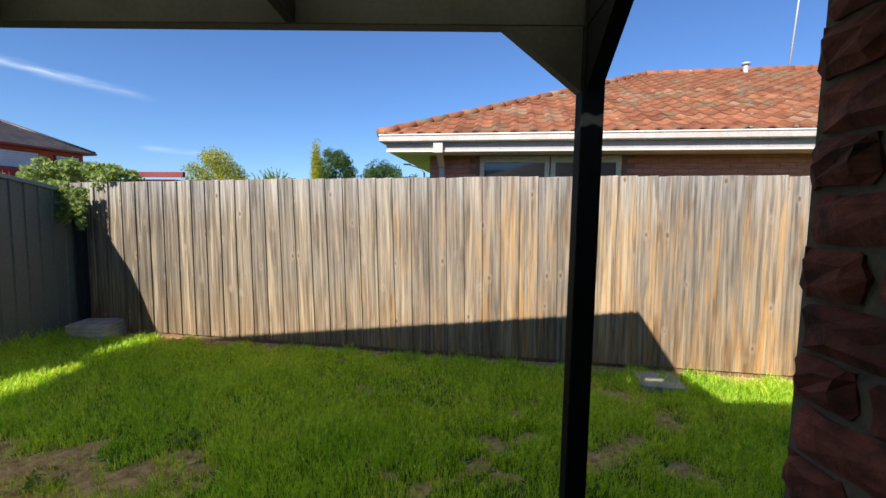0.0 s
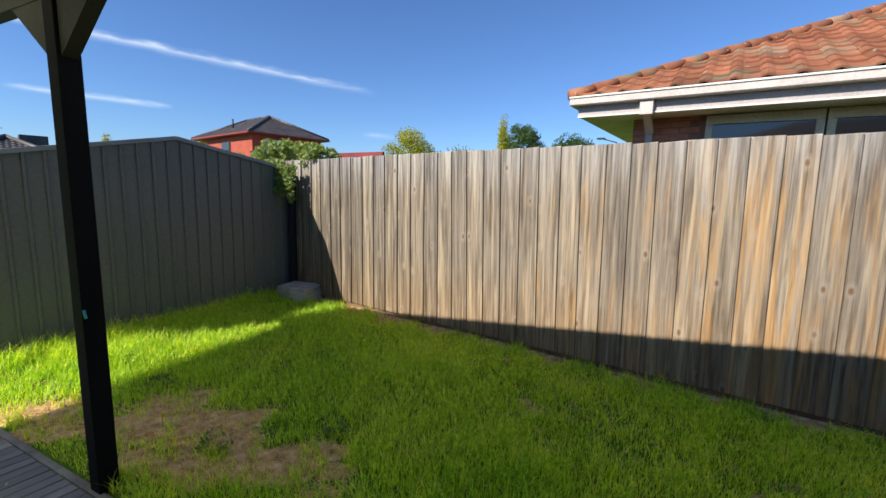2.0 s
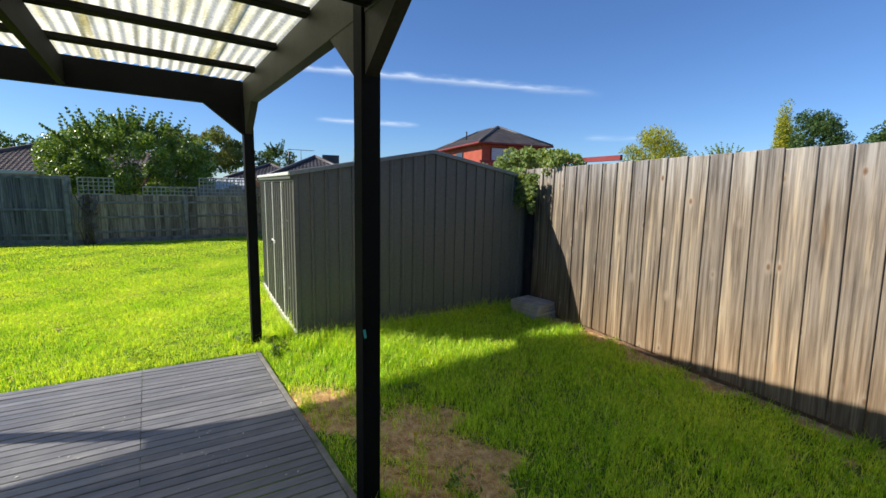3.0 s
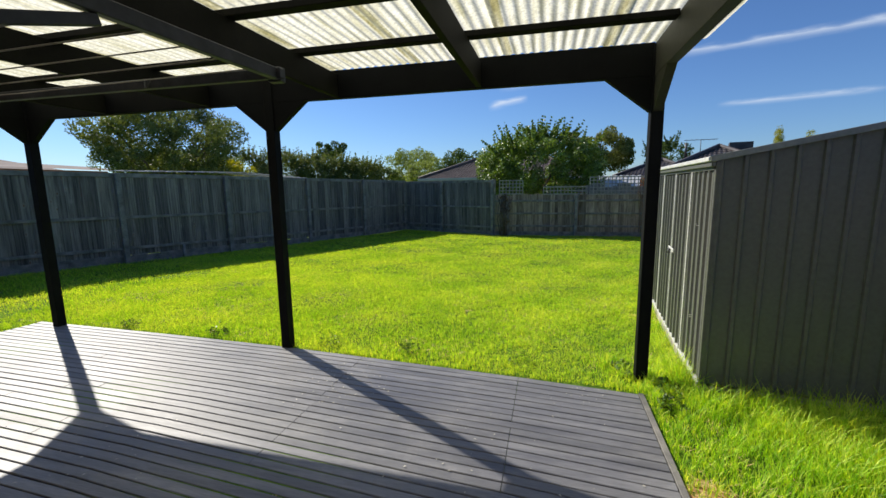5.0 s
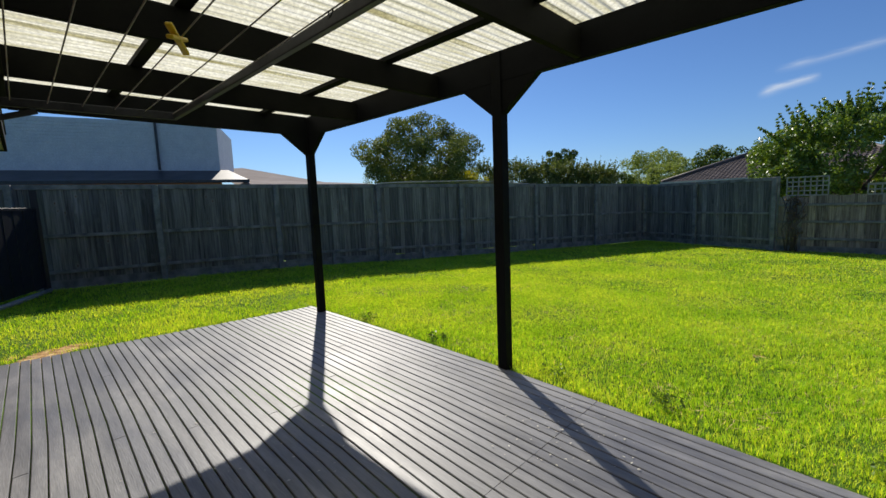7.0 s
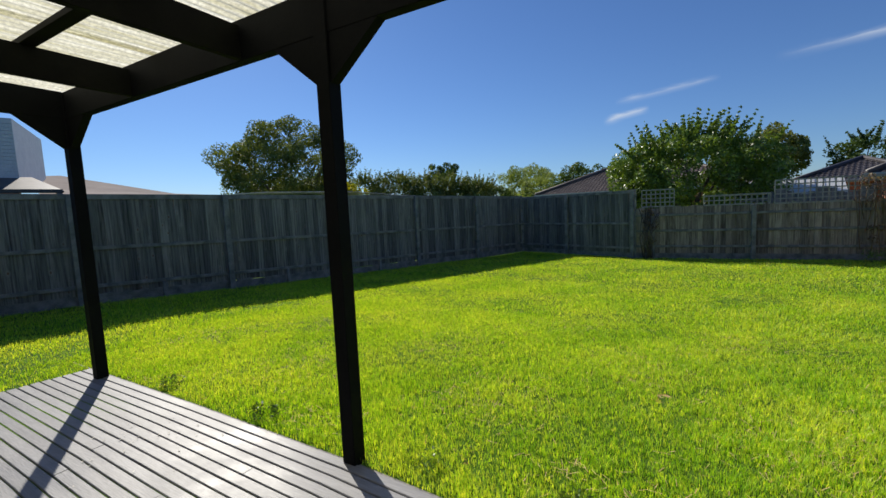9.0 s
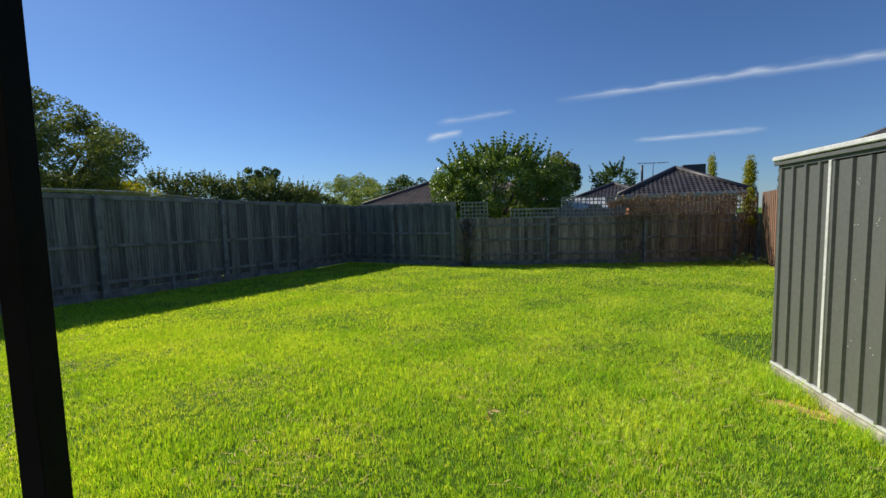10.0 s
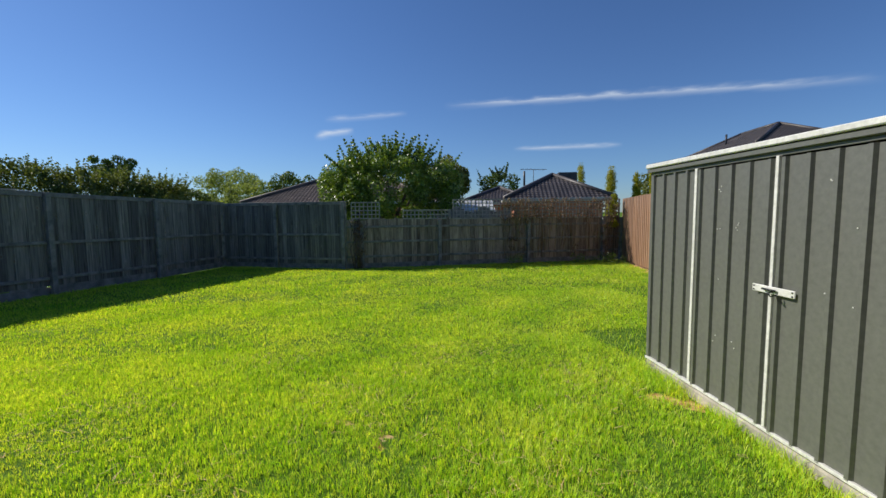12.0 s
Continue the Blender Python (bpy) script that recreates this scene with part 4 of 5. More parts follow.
# ---- clothes line ----
def clothesline():
    c = thing("clothesline", "fold-down wall clothesline with grey steel frame and thin lines", "clothesline")
    z = 2.09
    bar("side_arm", (-1.79, -0.42, z + 0.01), (-3.13, -0.36, z), 0.028, 0.045, "steel", c)
    bar("side_arm", (-1.82, -3.05, z + 0.01), (-3.10, -2.88, z), 0.028, 0.045, "steel", c)
    bar("front_bar", (-3.12, -0.33, z), (-3.09, -2.9, z), 0.028, 0.04, "steel", c)
    bar("wall_bar", (-1.825, -0.3, z + 0.01), (-1.865, -3.2, z + 0.01), 0.035, 0.05, "steel", c)
    bar("brace", (-1.84, -3.02, 1.86), (-2.45, -2.97, 2.06), 0.02, 0.03, "steel", c)
    bar("brace", (-1.82, -0.43, 1.86), (-2.45, -0.39, 2.06), 0.02, 0.03, "steel", c)
    box("end_cap", (-3.16, -0.40, z - 0.03), (-3.12, -0.34, z + 0.028), "steel", c, 0.004)
    for i in range(7):
        x = -2.2 - 0.145 * i
        tube("line", [(x, -0.4, z + 0.012), (x, -1.7, z + 0.0), (x - 0.005, -2.95, z + 0.012)], 0.0028, "concrete", c, 5)
    peg = thing("clothes_peg", "yellow plastic clothes peg clipped on a wire", "clothes peg", (-2.75, -1.40, z - 0.03))
    for s in (-1, 1):
        bar("jaw", (-0.04, -0.06, 0.024 * s), (0.04, 0.07, -0.02 * s), 0.022, 0.013, "yellow", peg)
    hook = thing("wire_hook", "small bent wire hook hanging on the line", "hook", (-3.06, -0.95, z))
    tube("wire", [(0, 0, 0.0), (0.012, 0.01, -0.03), (0.014, 0.028, -0.032), (0, 0.03, 0)], 0.0025, "steel", hook, 5)
clothesline()

# ---- window, sill and dark gate beside the house wall ----
def side_window():
    w = thing("window", "timber-framed house window with a pale brick sill and white bars", "window", kind="structure")
    def p(y, out, z):
        x = lin(y, [(-6.95, -1.90), (-0.45, -1.80)])
        return (x - out, y, z)
    y0, y1, z0, z1 = -6.35, -4.9, 0.75, 1.95
    for a, b in ((p(y0, 0.03, z0), p(y1, 0.03, z0)), (p(y0, 0.03, z1), p(y1, 0.03, z1)), (p(y0, 0.03, z0), p(y0, 0.03, z1)), (p(y1, 0.03, z0), p(y1, 0.03, z1))):
        bar("frame", a, b, 0.05, 0.06, "cream", w)
    bar("glass_pane", p(y0 + 0.03, 0.0, (z0 + z1) / 2), p(y1 - 0.03, 0.0, (z0 + z1) / 2), 0.012, z1 - z0 - 0.06, "glass", w)
    for i in range(6):
        z = z0 + 0.15 + i * 0.18
        tube("security_bar", [p(y0, 0.06, z), p(y1, 0.06, z)], 0.008, "white", w)
    for i in range(12):
        y = y0 - 0.05 + i * 0.13
        a, b = p(y, 0.05, z0 - 0.09), p(y + 0.115, 0.05, z0 - 0.09)
        bar("sill_brick", a, b, 0.10, 0.075, "brick_orange", w)
side_window()
def dark_gate():
    g = thing("side_gate", "dark steel screen panel closing the side path on a concrete kerb", "gate")
    a, b = Vector((-1.80, -9.3, 0)), Vector((-2.60, -11.05, 0))
    d = (b - a).normalized()
    for i in range(12):
        p, q = a + d * (i * 0.16), a + d * (i * 0.16 + 0.152)
        bar("panel_rib", (p.x, p.y, 0.86), (q.x, q.y, 0.86), 0.03 if i % 2 else 0.018, 1.5, "dark_steel", g)
    bar("top_rail", (a.x, a.y, 1.63), (b.x, b.y, 1.63), 0.05, 0.05, "dark_steel", g)
    bar("end_post", (b.x, b.y, 0.0), (b.x + 0.02, b.y, 2.0), 0.11, 0.11, "dark_steel", g)
    tagged(tube("kerb", [(a.x - 0.03, a.y + 0.03, 0.03), (b.x - 0.03, b.y + 0.05, 0.03)], 0.05, "concrete"), "thin concrete kerb under the dark steel screen", "kerb", kind="structure")
dark_gate()

# ---- neighbour's brick house beyond the pine fence ----
U, V = Vector((0.989, -0.146, 0)), Vector((0.146, 0.989, 0))
GA = Vector((-1.05, 6.78, 0))
def ga(a, b, z):
    p = GA + U * a + V * b
    return Vector((p.x, p.y, z))
house_a = thing("neighbour_house", "single-storey brick house with orange terracotta roof and white gutters", "house")
def ga_box(name, a0, a1, b0, b1, z0, z1, mat, parent=house_a, bevel=0.0, label=""):
    fm = Matrix(((U.x, V.x, 0, GA.x), (U.y, V.y, 0, GA.y), (0, 0, 1, 0), (0, 0, 0, 1)))
    return box(name, (a0, b0, z0), (a1, b1, z1), mat, parent, bevel, label, frame_m=fm)
def build_house_a():
    L, W = 15.0, 11.5
    wall = ga_box("wall", 0.75, L, 0.62, W - 0.6, -0.3, 2.7, "brick_joint")
    rng = random.Random(9)
    for r in range(12):
        z = 1.70 + r * 0.086
        a = 0.75 - (0.12 if r % 2 else 0)
        while a < 7.5:
            a0, a1 = max(a, 0.75), a + 0.23
            if not (1.62 < a1 and a0 < 4.03) and a1 < 7.27:
                ga_box("brick", a0, a1, 0.612 - rng.uniform(0, 0.004), 0.62, z, z + 0.076, "brick_orange", wall)
            a += 0.24
    ga_box("soffit", 0.12, L, 0.1, 0.7, 2.69, 2.705, "cream")
    ga_box("soffit", 0.12, 0.75, 0.7, W, 2.69, 2.705, "cream")
    ga_box("fascia", 0.10, L, 0.08, 0.11, 2.70, 2.86, "fascia_grey")
    ga_box("fascia", 0.10, 0.13, 0.115, W, 2.70, 2.86, "fascia_grey")
    ga_box("bead", 0.10, L, 0.06, 0.08, 2.685, 2.705, "white")
    ga_box("gutter", 0.0, L, -0.04, 0.075, 2.84, 2.95, "trim_pink", bevel=0.012, label="long cream quad gutter")
    ga_box("gutter", 0.0, 0.095, 0.08, W, 2.84, 2.95, "trim_pink", bevel=0.012)
    ga_box("gutter_lip", 0.0, L, -0.055, -0.041, 2.935, 2.96, "white", bevel=0.004)
    dp = ga_box("downpipe", 0.93, 1.02, 0.53, 0.61, 0.0, 2.5, "trim_pink", bevel=0.004)
    p, q = ga(0.98, 0.05, 2.82), ga(0.98, 0.56, 2.50)
    bar("offset", p, q, 0.1, 0.08, "trim_pink", dp)
    ga_box("rainhead", 0.92, 1.08, 0.0, 0.075, 2.66, 2.84, "trim_pink", dp, 0.004)
    win = thing("window", "", "")
    win.parent = house_a
    for a0, a1 in ((1.65, 2.84), (2.86, 4.0), (7.27, 8.4), (8.42, 9.6)):
        for lo, hi in (((a0, 0.55, 2.56), (a1, 0.61, 2.68)), ((a0, 0.55, 1.05), (a1, 0.61, 1.12)), ((a0, 0.55, 1.12), (a0 + 0.08, 0.61, 2.56)), ((a1 - 0.08, 0.55, 1.12), (a1, 0.61, 2.56))):
            ga_box("frame", lo[0], hi[0], lo[1], hi[1], lo[2], hi[2], "window_cream", win, 0.004)
        ga_box("pane", a0 + 0.08, a1 - 0.08, 0.585, 0.60, 1.12, 2.56, "glass", win)
        ga_box("transom", a0 + 0.08, a1 - 0.08, 0.56, 0.584, 2.28, 2.31, "white", win, 0.002)
    # roof
    pitch = math.atan2(2.6, 5.73)
    rise = math.tan(pitch)
    def tile(seed):
        r = random.Random(seed)
        verts, faces = [], []
        prof = [(0.0, 0.0), (0.03, 0.028), (0.07, 0.038), (0.11, 0.026), (0.15, 0.004), (0.22, -0.006), (0.31, 0.0)]
        for yy, dz in ((0.0, 0.022 + r.uniform(-0.004, 0.006)), (0.37, 0.0)):
            for x, z in prof:
                verts.append((x, yy, z + dz))
        for x, z in prof:
            verts.append((x, 0.0, z - 0.004))
        n = len(prof)
        for i in range(n - 1):
            faces.append((i, i + 1, n + i + 1, n + i))
            faces.append((2 * n + i, 2 * n + i + 1, i + 1, i))
        return mesh_of("tile", verts, faces, "terracotta", False)
    tiles = [tile(i) for i in range(5)]
    tz = Vector((V.x * math.cos(pitch), V.y * math.cos(pitch), math.sin(pitch)))
    nrm = U.cross(tz)
    basis = Matrix(((U.x, tz.x, nrm.x), (U.y, tz.y, nrm.y), (U.z, tz.z, nrm.z))).to_4x4()
    roof = put("roof", mesh_of("roof", [ga(0, 0, 2.93), ga(L, 0, 2.93), ga(L, 5.73, 5.53), ga(5.73, 5.73, 5.53), ga(0, W, 2.93), ga(L, W, 2.93)],
                              [(0, 1, 2, 3), (0, 3, 4), (3, 2, 5, 4)], "terracotta"), house_a)
    made, rv, rf = 0, [], []
    rng = random.Random(3)
    for r in range(19):
        dist = r * 0.33
        b = dist * math.cos(pitch)
        a = b + 0.02
        while a < 12.5:
            p = ga(a, b - 0.02, 2.945 + b * rise) + nrm * 0.012
            mm = Matrix.Translation(p) @ basis @ Matrix.Rotation(rng.uniform(-0.012, 0.012), 4, "Z")
            if made < 300 and a < 9.5:
                put("tile", rng.choice(tiles), roof, mm)
                made += 1
            else:
                o = len(rv)
                me = rng.choice(tiles)
                rv += [mm @ v.co for v in me.vertices]
                rf += [tuple(o + i for i in f.vertices) for f in me.polygons]
            a += 0.305
    tagged(put("upper_tiles", mesh_of("upper_tiles", rv, rf, "terracotta"), roof), kind="stuff")
    apex = ga(5.73, 5.73, 5.58)
    start = ga(0.0, 0.0, 2.98)
    for i in range(23):
        p = start + (apex - start) * (i / 23)
        q = start + (apex - start) * ((i + 1.12) / 23)
        tube("ridge_cap", [p, q], [0.095, 0.075], "terracotta", roof, 8)
    for i in range(18):
        p = apex + U * (i * 0.4)
        tube("ridge_cap", [p, p + U * 0.44], [0.1, 0.085], "terracotta", roof, 8)
    fl = thing("roof_vent", "pale metal roof vent pipe with a cap on the tile roof", "roof vent", (7.72, 10.98, 5.42))
    tube("pipe", [(0, 0, -0.6), (0, 0, 0.26)], 0.06, "zinc", fl, 10)
    tube("cap", [(0, 0, 0.22), (0, 0, 0.27)], 0.1, "zinc", fl, 10)
    an = thing("roof_mast", "thin pale antenna mast standing on the tile roof", "antenna", (8.95, 11.2, 5.35))
    tube("mast", [(0, 0, -0.4), (0.28, 0, 4.1)], 0.022, "zinc", an, 6)
    tube("flashing", [(0, 0, -0.12), (0, 0, 0.12)], [0.25, 0.05], "zinc", an, 8)
build_house_a()

# ---- far houses ----
def tiled_face(name, parent, e0, e1, r1, r0, mat, tile=0.2, course=0.22):
    """A roof plane of tile courses from the eave e0-e1 up to r0-r1."""
    e0, e1, r0, r1 = map(Vector, (e0, e1, r0, r1))
    rows = max(2, int(((r0 + r1) / 2 - (e0 + e1) / 2).length / course))
    nrm = (e1 - e0).cross((r0 + r1) / 2 - (e0 + e1) / 2).normalized()
    if nrm.z < 0:
        nrm = -nrm
    verts, faces = [], []
    e = (e1 - e0).normalized()
    xs = [k * tile / 4 for k in range(int((e1 - e0).length / tile * 4) + 2)]
    n = len(xs)
    for r in range(rows):
        for side in (0, 1):
            v = (r + side) / rows
            a, b = e0.lerp(r0, v), e1.lerp(r1, v)
            xa, xb = (a - e0).dot(e), (b - e0).dot(e)
            for c, x in enumerate(xs):
                p = a + e * (min(max(x, xa), xb) - xa)
                verts.append(p + nrm * (0.025 * (1 if c % 4 in (0, 1) else 0) + (0.025 if side == 0 else 0.0)))
    for r in range(rows):
        for c in range(n - 1):
            o = 2 * r * n
            if (verts[o + c] - verts[o + c + 1]).length < 0.028 and (verts[o + n + c] - verts[o + n + c + 1]).length < 0.028:
                continue
            faces.append((o + c, o + c + 1, o + n + c + 1, o + n + c))
            if r + 1 < rows:
                faces.append((o + n + c, o + n + c + 1, o + 2 * n + c + 1, o + 2 * n + c))
    return put(name, mesh_of(name, verts, faces, mat), parent)

def hip_house(label, corner, ang, la, lb, z_eave, z_ridge, wall_mat, roof_mat, eave=0.5, trim="red_paint"):
    """A house with its near corner at corner; one side runs along ang for la metres, the other 90 degrees on for lb."""
    h = thing("house", label, "house", group="far houses")
    a = Vector((math.cos(radians(ang)), math.sin(radians(ang)), 0))
    b = Vector((-a.y, a.x, 0))
    c = Vector((*corner, 0))
    def P(s, t, z):
        return c + a * s + b * t + Vector((0, 0, z))
    def block(name, s0, s1, t0, t1, z0, z1, mat, par=h):
        fm = Matrix(((a.x, b.x, 0, c.x), (a.y, b.y, 0, c.y), (0, 0, 1, 0), (0, 0, 0, 1)))
        return box(name, (s0, t0, z0), (s1, t1, z1), mat, par, 0, frame_m=fm)
    block("wall", eave, la - eave, eave, lb - eave, -0.4, z_eave, wall_mat)
    block("eave_board", 0, la, 0, lb, z_eave - 0.02, z_eave + 0.03, trim)
    block("gutter", -0.06, la + 0.06, -0.08, -0.005, z_eave, z_eave + 0.13, trim)
    block("gutter", -0.08, -0.005, -0.004, lb + 0.06, z_eave, z_eave + 0.13, trim)
    m = min(la, lb) / 2
    z0 = z_eave + 0.1
    if la >= lb:
        r0, r1 = P(m, m, z_ridge), P(la - m, m, z_ridge)
        r2, r3 = r1, r0
    else:
        r0 = r1 = P(m, m, z_ridge)
        r2 = r3 = P(m, lb - m, z_ridge)
    if la >= lb:
        tiled_face("roof", h, P(0, 0, z0), P(la, 0, z0), r1, r0, roof_mat)
        tiled_face("roof", h, P(0, lb, z0), P(0, 0, z0), r0, r0, roof_mat)
        tiled_face("roof", h, P(la, 0, z0), P(la, lb, z0), r1, r1, roof_mat)
        tiled_face("roof", h, P(la, lb, z0), P(0, lb, z0), r0, r1, roof_mat)
        ends = ((P(0, 0, z0), r0), (P(la, 0, z0), r1), (P(0, lb, z0), r0), (r0, r1))
    else:
        tiled_face("roof", h, P(0, 0, z0), P(la, 0, z0), r0, r0, roof_mat)
        tiled_face("roof", h, P(0, lb, z0), P(0, 0, z0), r0, r2, roof_mat)
        tiled_face("roof", h, P(la, 0, z0), P(la, lb, z0), r2, r0, roof_mat)
        tiled_face("roof", h, P(la, lb, z0), P(0, lb, z0), r2, r2, roof_mat)
        ends = ((P(0, 0, z0), r0), (P(la, 0, z0), r0), (P(0, lb, z0), r2), (r0, r2))
    for p, q in ends:
        if (q - p).length > 0.2:
            tube("ridge", [p + Vector((0, 0, 0.05)), q + Vector((0, 0, 0.05))], 0.11, roof_mat, h, 6)
    return h, P, block

def far_houses():
    # two-storey red house
    h, P, blk = hip_house("two-storey red-rendered house with a dark tile hip roof and white blinds", (-27.4, 22.95), 76, 7.1, 11.2, 5.45, 7.35, "red_wall", "tile_dark")
    for s0, s1 in ((1.3, 3.9), (4.8, 6.3)):
        w = blk("window", s0, s1, 0.40, 0.49, 4.1, 5.2, "red_paint")
        for i in range(7):
            blk("blind_slat", s0 + 0.07, s1 - 0.07, 0.36, 0.395, 4.16 + i * 0.142, 4.29 + i * 0.142, "weatherboard", w)
    w = blk("window", 0.40, 0.49, 4.3, 5.8, 4.0, 5.0, "glass")
    blk("lower_roof", -0.5, 9.0, -3.4, 0.3, 3.0, 3.15, "red_paint")
    blk("balcony_rail", 0.0, 7.1, -0.2, -0.1, 3.95, 4.07, "red_paint")
    for i in range(22):
        blk("baluster", 0.1 + i * 0.31, 0.17 + i * 0.31, -0.18, -0.12, 3.15, 3.95, "red_paint")
    fp = P(1.6, 6.2, 6.2)
    tube("flue", [fp, fp + Vector((0, 0, 0.95))], 0.07, "steel", h)
    # long low red-capped roof beyond the pine fence
    lr = thing("garage", "low garage with a red metal capping beyond the pine fence", "garage", group="far houses")
    bar("wall", (-9.5, 13.2, 1.1), (-7.4, 12.9, 1.1), 3.0, 2.8, "red_wall", lr)
    bar("roof_edge", (-9.6, 11.6, 2.63), (-7.3, 11.3, 2.63), 0.1, 0.14, "red_paint", lr)
    # dark tiled house behind the back fence
    h, P, blk = hip_house("low house with a dark glazed tile roof behind the back fence", (-23.9, 5.7), 74, 5.2, 7.5, 1.95, 3.35, "brick_orange", "tile_dark", trim="zinc")
    p = P(2.4, 3.3, 3.25)
    cl = blk("cooler", 3.1, 4.1, 3.8, 4.8, 3.1, 3.62, "tile_dark")
    tube("flue", [p + Vector((0, -1.3, -0.4)), p + Vector((0, -1.3, 0.4))], 0.06, "tile_dark", h)
    an = thing("tv_antenna", "thin metal television antenna above a tiled roof", "antenna", (-28.4, 8.9, 3.2))
    tube("mast", [(0, 0, -0.3), (0, 0, 0.75)], 0.02, "steel", an)
    tube("boom", [(0.2, -0.9, 0.72), (-0.2, 0.9, 0.78)], 0.015, "steel", an)
    for i in range(7):
        y = -0.8 + i * 0.25
        tube("element", [(0.35 - 0.22 * y / 1.0, y, 0.75), (-0.35 - 0.22 * y, y + 0.03, 0.75)], 0.008, "steel", an, 4)
    h, P, blk = hip_house("low house with a grey-brown tile hip roof", (-30.0, 4.6), 72, 5.0, 8.0, 1.9, 3.05, "brick_orange", "tile_dark", trim="zinc")
    # brown roof left of the fruit tree
    h, P, blk = hip_house("brick house with a brown tile roof behind the corner fence", (-28.5, -7.7), 82, 11.0, 9.0, 1.95, 3.95, "brick_orange", "tile_brown", trim="zinc")
    # pale roofs beyond the shaded fence
    z = thing("carport", "low carport with a pale ribbed metal roof behind the shaded fence", "carport", group="far houses")
    for i in range(35):
        x = -10.3 - i * 0.135
        y, zt = -13.26 - (x - 2.5) * 0.3306, lin(x, [(-14.95, 1.93), (-12.7, 2.09), (-10.3, 2.08)])
        bar("roof_rib", (x, y, zt + 0.012 * (i % 2)), (x - 0.8, y - 2.4, zt + 0.10 + 0.012 * (i % 2)), 0.136, 0.014, "zinc", z, 0)
    for x in (-10.4, -14.8):
        y = -13.5 - (x - 2.5) * 0.3306
        bar("post", (x, y, -0.3), (x, y, 1.9), 0.07, 0.07, "steel", z)
    g = thing("house", "low house with pale cream metal roofs beyond the shaded fence", "house", group="far houses")
    put("roof", mesh_of("roof", [(-11.0, -24.0, 2.75), (-17.5, -21.5, 2.45), (-19.5, -26.5, 2.6), (-13.6, -30.0, 4.3), (-11.5, -29.5, 4.1)], [(0, 1, 2, 3, 4)], "pale_roof"), g)
    put("roof", mesh_of("roof", [(-10.6, -21.5, 2.75), (-17.8, -19.2, 2.5), (-17.9, -21.2, 2.75), (-10.9, -23.8, 3.1)], [(0, 1, 2, 3)], "pale_roof"), g)
    bar("wall", (-10.6, -22.6, 1.2), (-17.5, -20.5, 1.1), 1.8, 2.8, "brick_orange", g)
    # white weatherboard house
    w = thing("house", "tall white weatherboard house wall above a dark lower roof", "house", group="far houses")
    A, B = Vector((-10.25, -24.1, 0)), Vector((9.0, -30.1, 0))
    d = (B - A).normalized()
    nn = Vector((d.y, -d.x, 0))
    nn = nn if nn.y > 0 else -nn
    core = put("wall", mesh_of("wall", [A + Vector((0, 0, z)) for z in (2.6, 6.0)] + [B + Vector((0, 0, z)) for z in (6.0, 2.6)] + [A - nn * 5 + Vector((-0.9, 0, z)) for z in (3.6, 6.0)] + [A + Vector((0, 0, 3.6))], [(0, 1, 2, 3), (4, 5, 1, 6)], "weatherboard"), w)
    for i in range(16):
        z = 3.6 + i * 0.15
        p, q = A + nn * 0.02 + Vector((0, 0, z)), B + nn * 0.02 + Vector((0, 0, z))
        bar("weatherboard", p, q, 0.03, 0.142, "weatherboard", core, 0.004)
    for t in (2.7,):
        p = A + d * t + nn * 0.12
        bar("downpipe", (p.x, p.y, 3.6), (p.x, p.y, 6.0), 0.1, 0.1, "steel", w)
    put("lower_roof", mesh_of("lower_roof", [A + nn * 2.4 + Vector((-1.3, 0, 2.95)), B + nn * 2.4 + Vector((0, 0, 2.95)), B + Vector((0, 0, 3.62)), A + Vector((-0.4, 0, 3.62)), A - nn * 1.5 + Vector((-1.6, 0, 2.95))], [(0, 1, 2, 3), (0, 3, 4)], "tile_dark"), w)
    bar("gutter", A + nn * 2.45 + Vector((-1.3, 0, 2.9)), B + nn * 2.45 + Vector((0, 0, 2.9)), 0.12, 0.14, "steel", w)
    bar("lower_wall", A + nn * 1.8 + Vector((0, 0, 1.3)), B + nn * 1.8 + Vector((0, 0, 1.3)), 0.2, 3.1, "brick_orange", w)
far_houses()

def street_lamp():
    s = thing("street_lamp", "grey street lamp arm seen above the fence", "street lamp", (-3.9, 40.0, 0.0))
    tube("pole", [(1.4, 0, 0), (1.4, 0, 5.6)], 0.09, "steel", s)
    tube("arm", [(1.4, 0, 5.6), (1.0, 0, 6.0), (0, 0, 6.3)], 0.05, "steel", s)
    box("lamp_head", (-0.6, -0.15, 6.28), (0.1, 0.15, 6.42), "steel", s, 0.03)
street_lamp()

# ---- plants ----
def leaves(centres, radii, n, size, seed, aspect=0.5):
    """Quads for n leaves scattered in the clumps at centres."""
    rng = np.random.default_rng(seed)
    centres, radii = np.asarray(centres, float), np.asarray(radii, float)
    w = radii ** 1.3
    idx = rng.choice(len(centres), n, p=w / w.sum())
    d = rng.normal(size=(n, 3))
    d /= np.linalg.norm(d, axis=1)[:, None]
    r = radii[idx] * rng.uniform(0.45, 1.0, n) ** 0.6
    c = centres[idx] + d * r[:, None] * np.array([1, 1, 0.85])
    a = rng.normal(size=(n, 3))
    a /= np.linalg.norm(a, axis=1)[:, None]
    b = np.cross(a, d + rng.normal(size=(n, 3)) * 0.6)
    b /= np.linalg.norm(b, axis=1)[:, None]
    s = size * rng.uniform(0.6, 1.3, n)[:, None]
    v = np.stack([c - a * s * 0.5, c + b * s * aspect * 0.5, c + a * s * 0.5, c - b * s * aspect * 0.5], 1)
    return v.reshape(-1, 3)

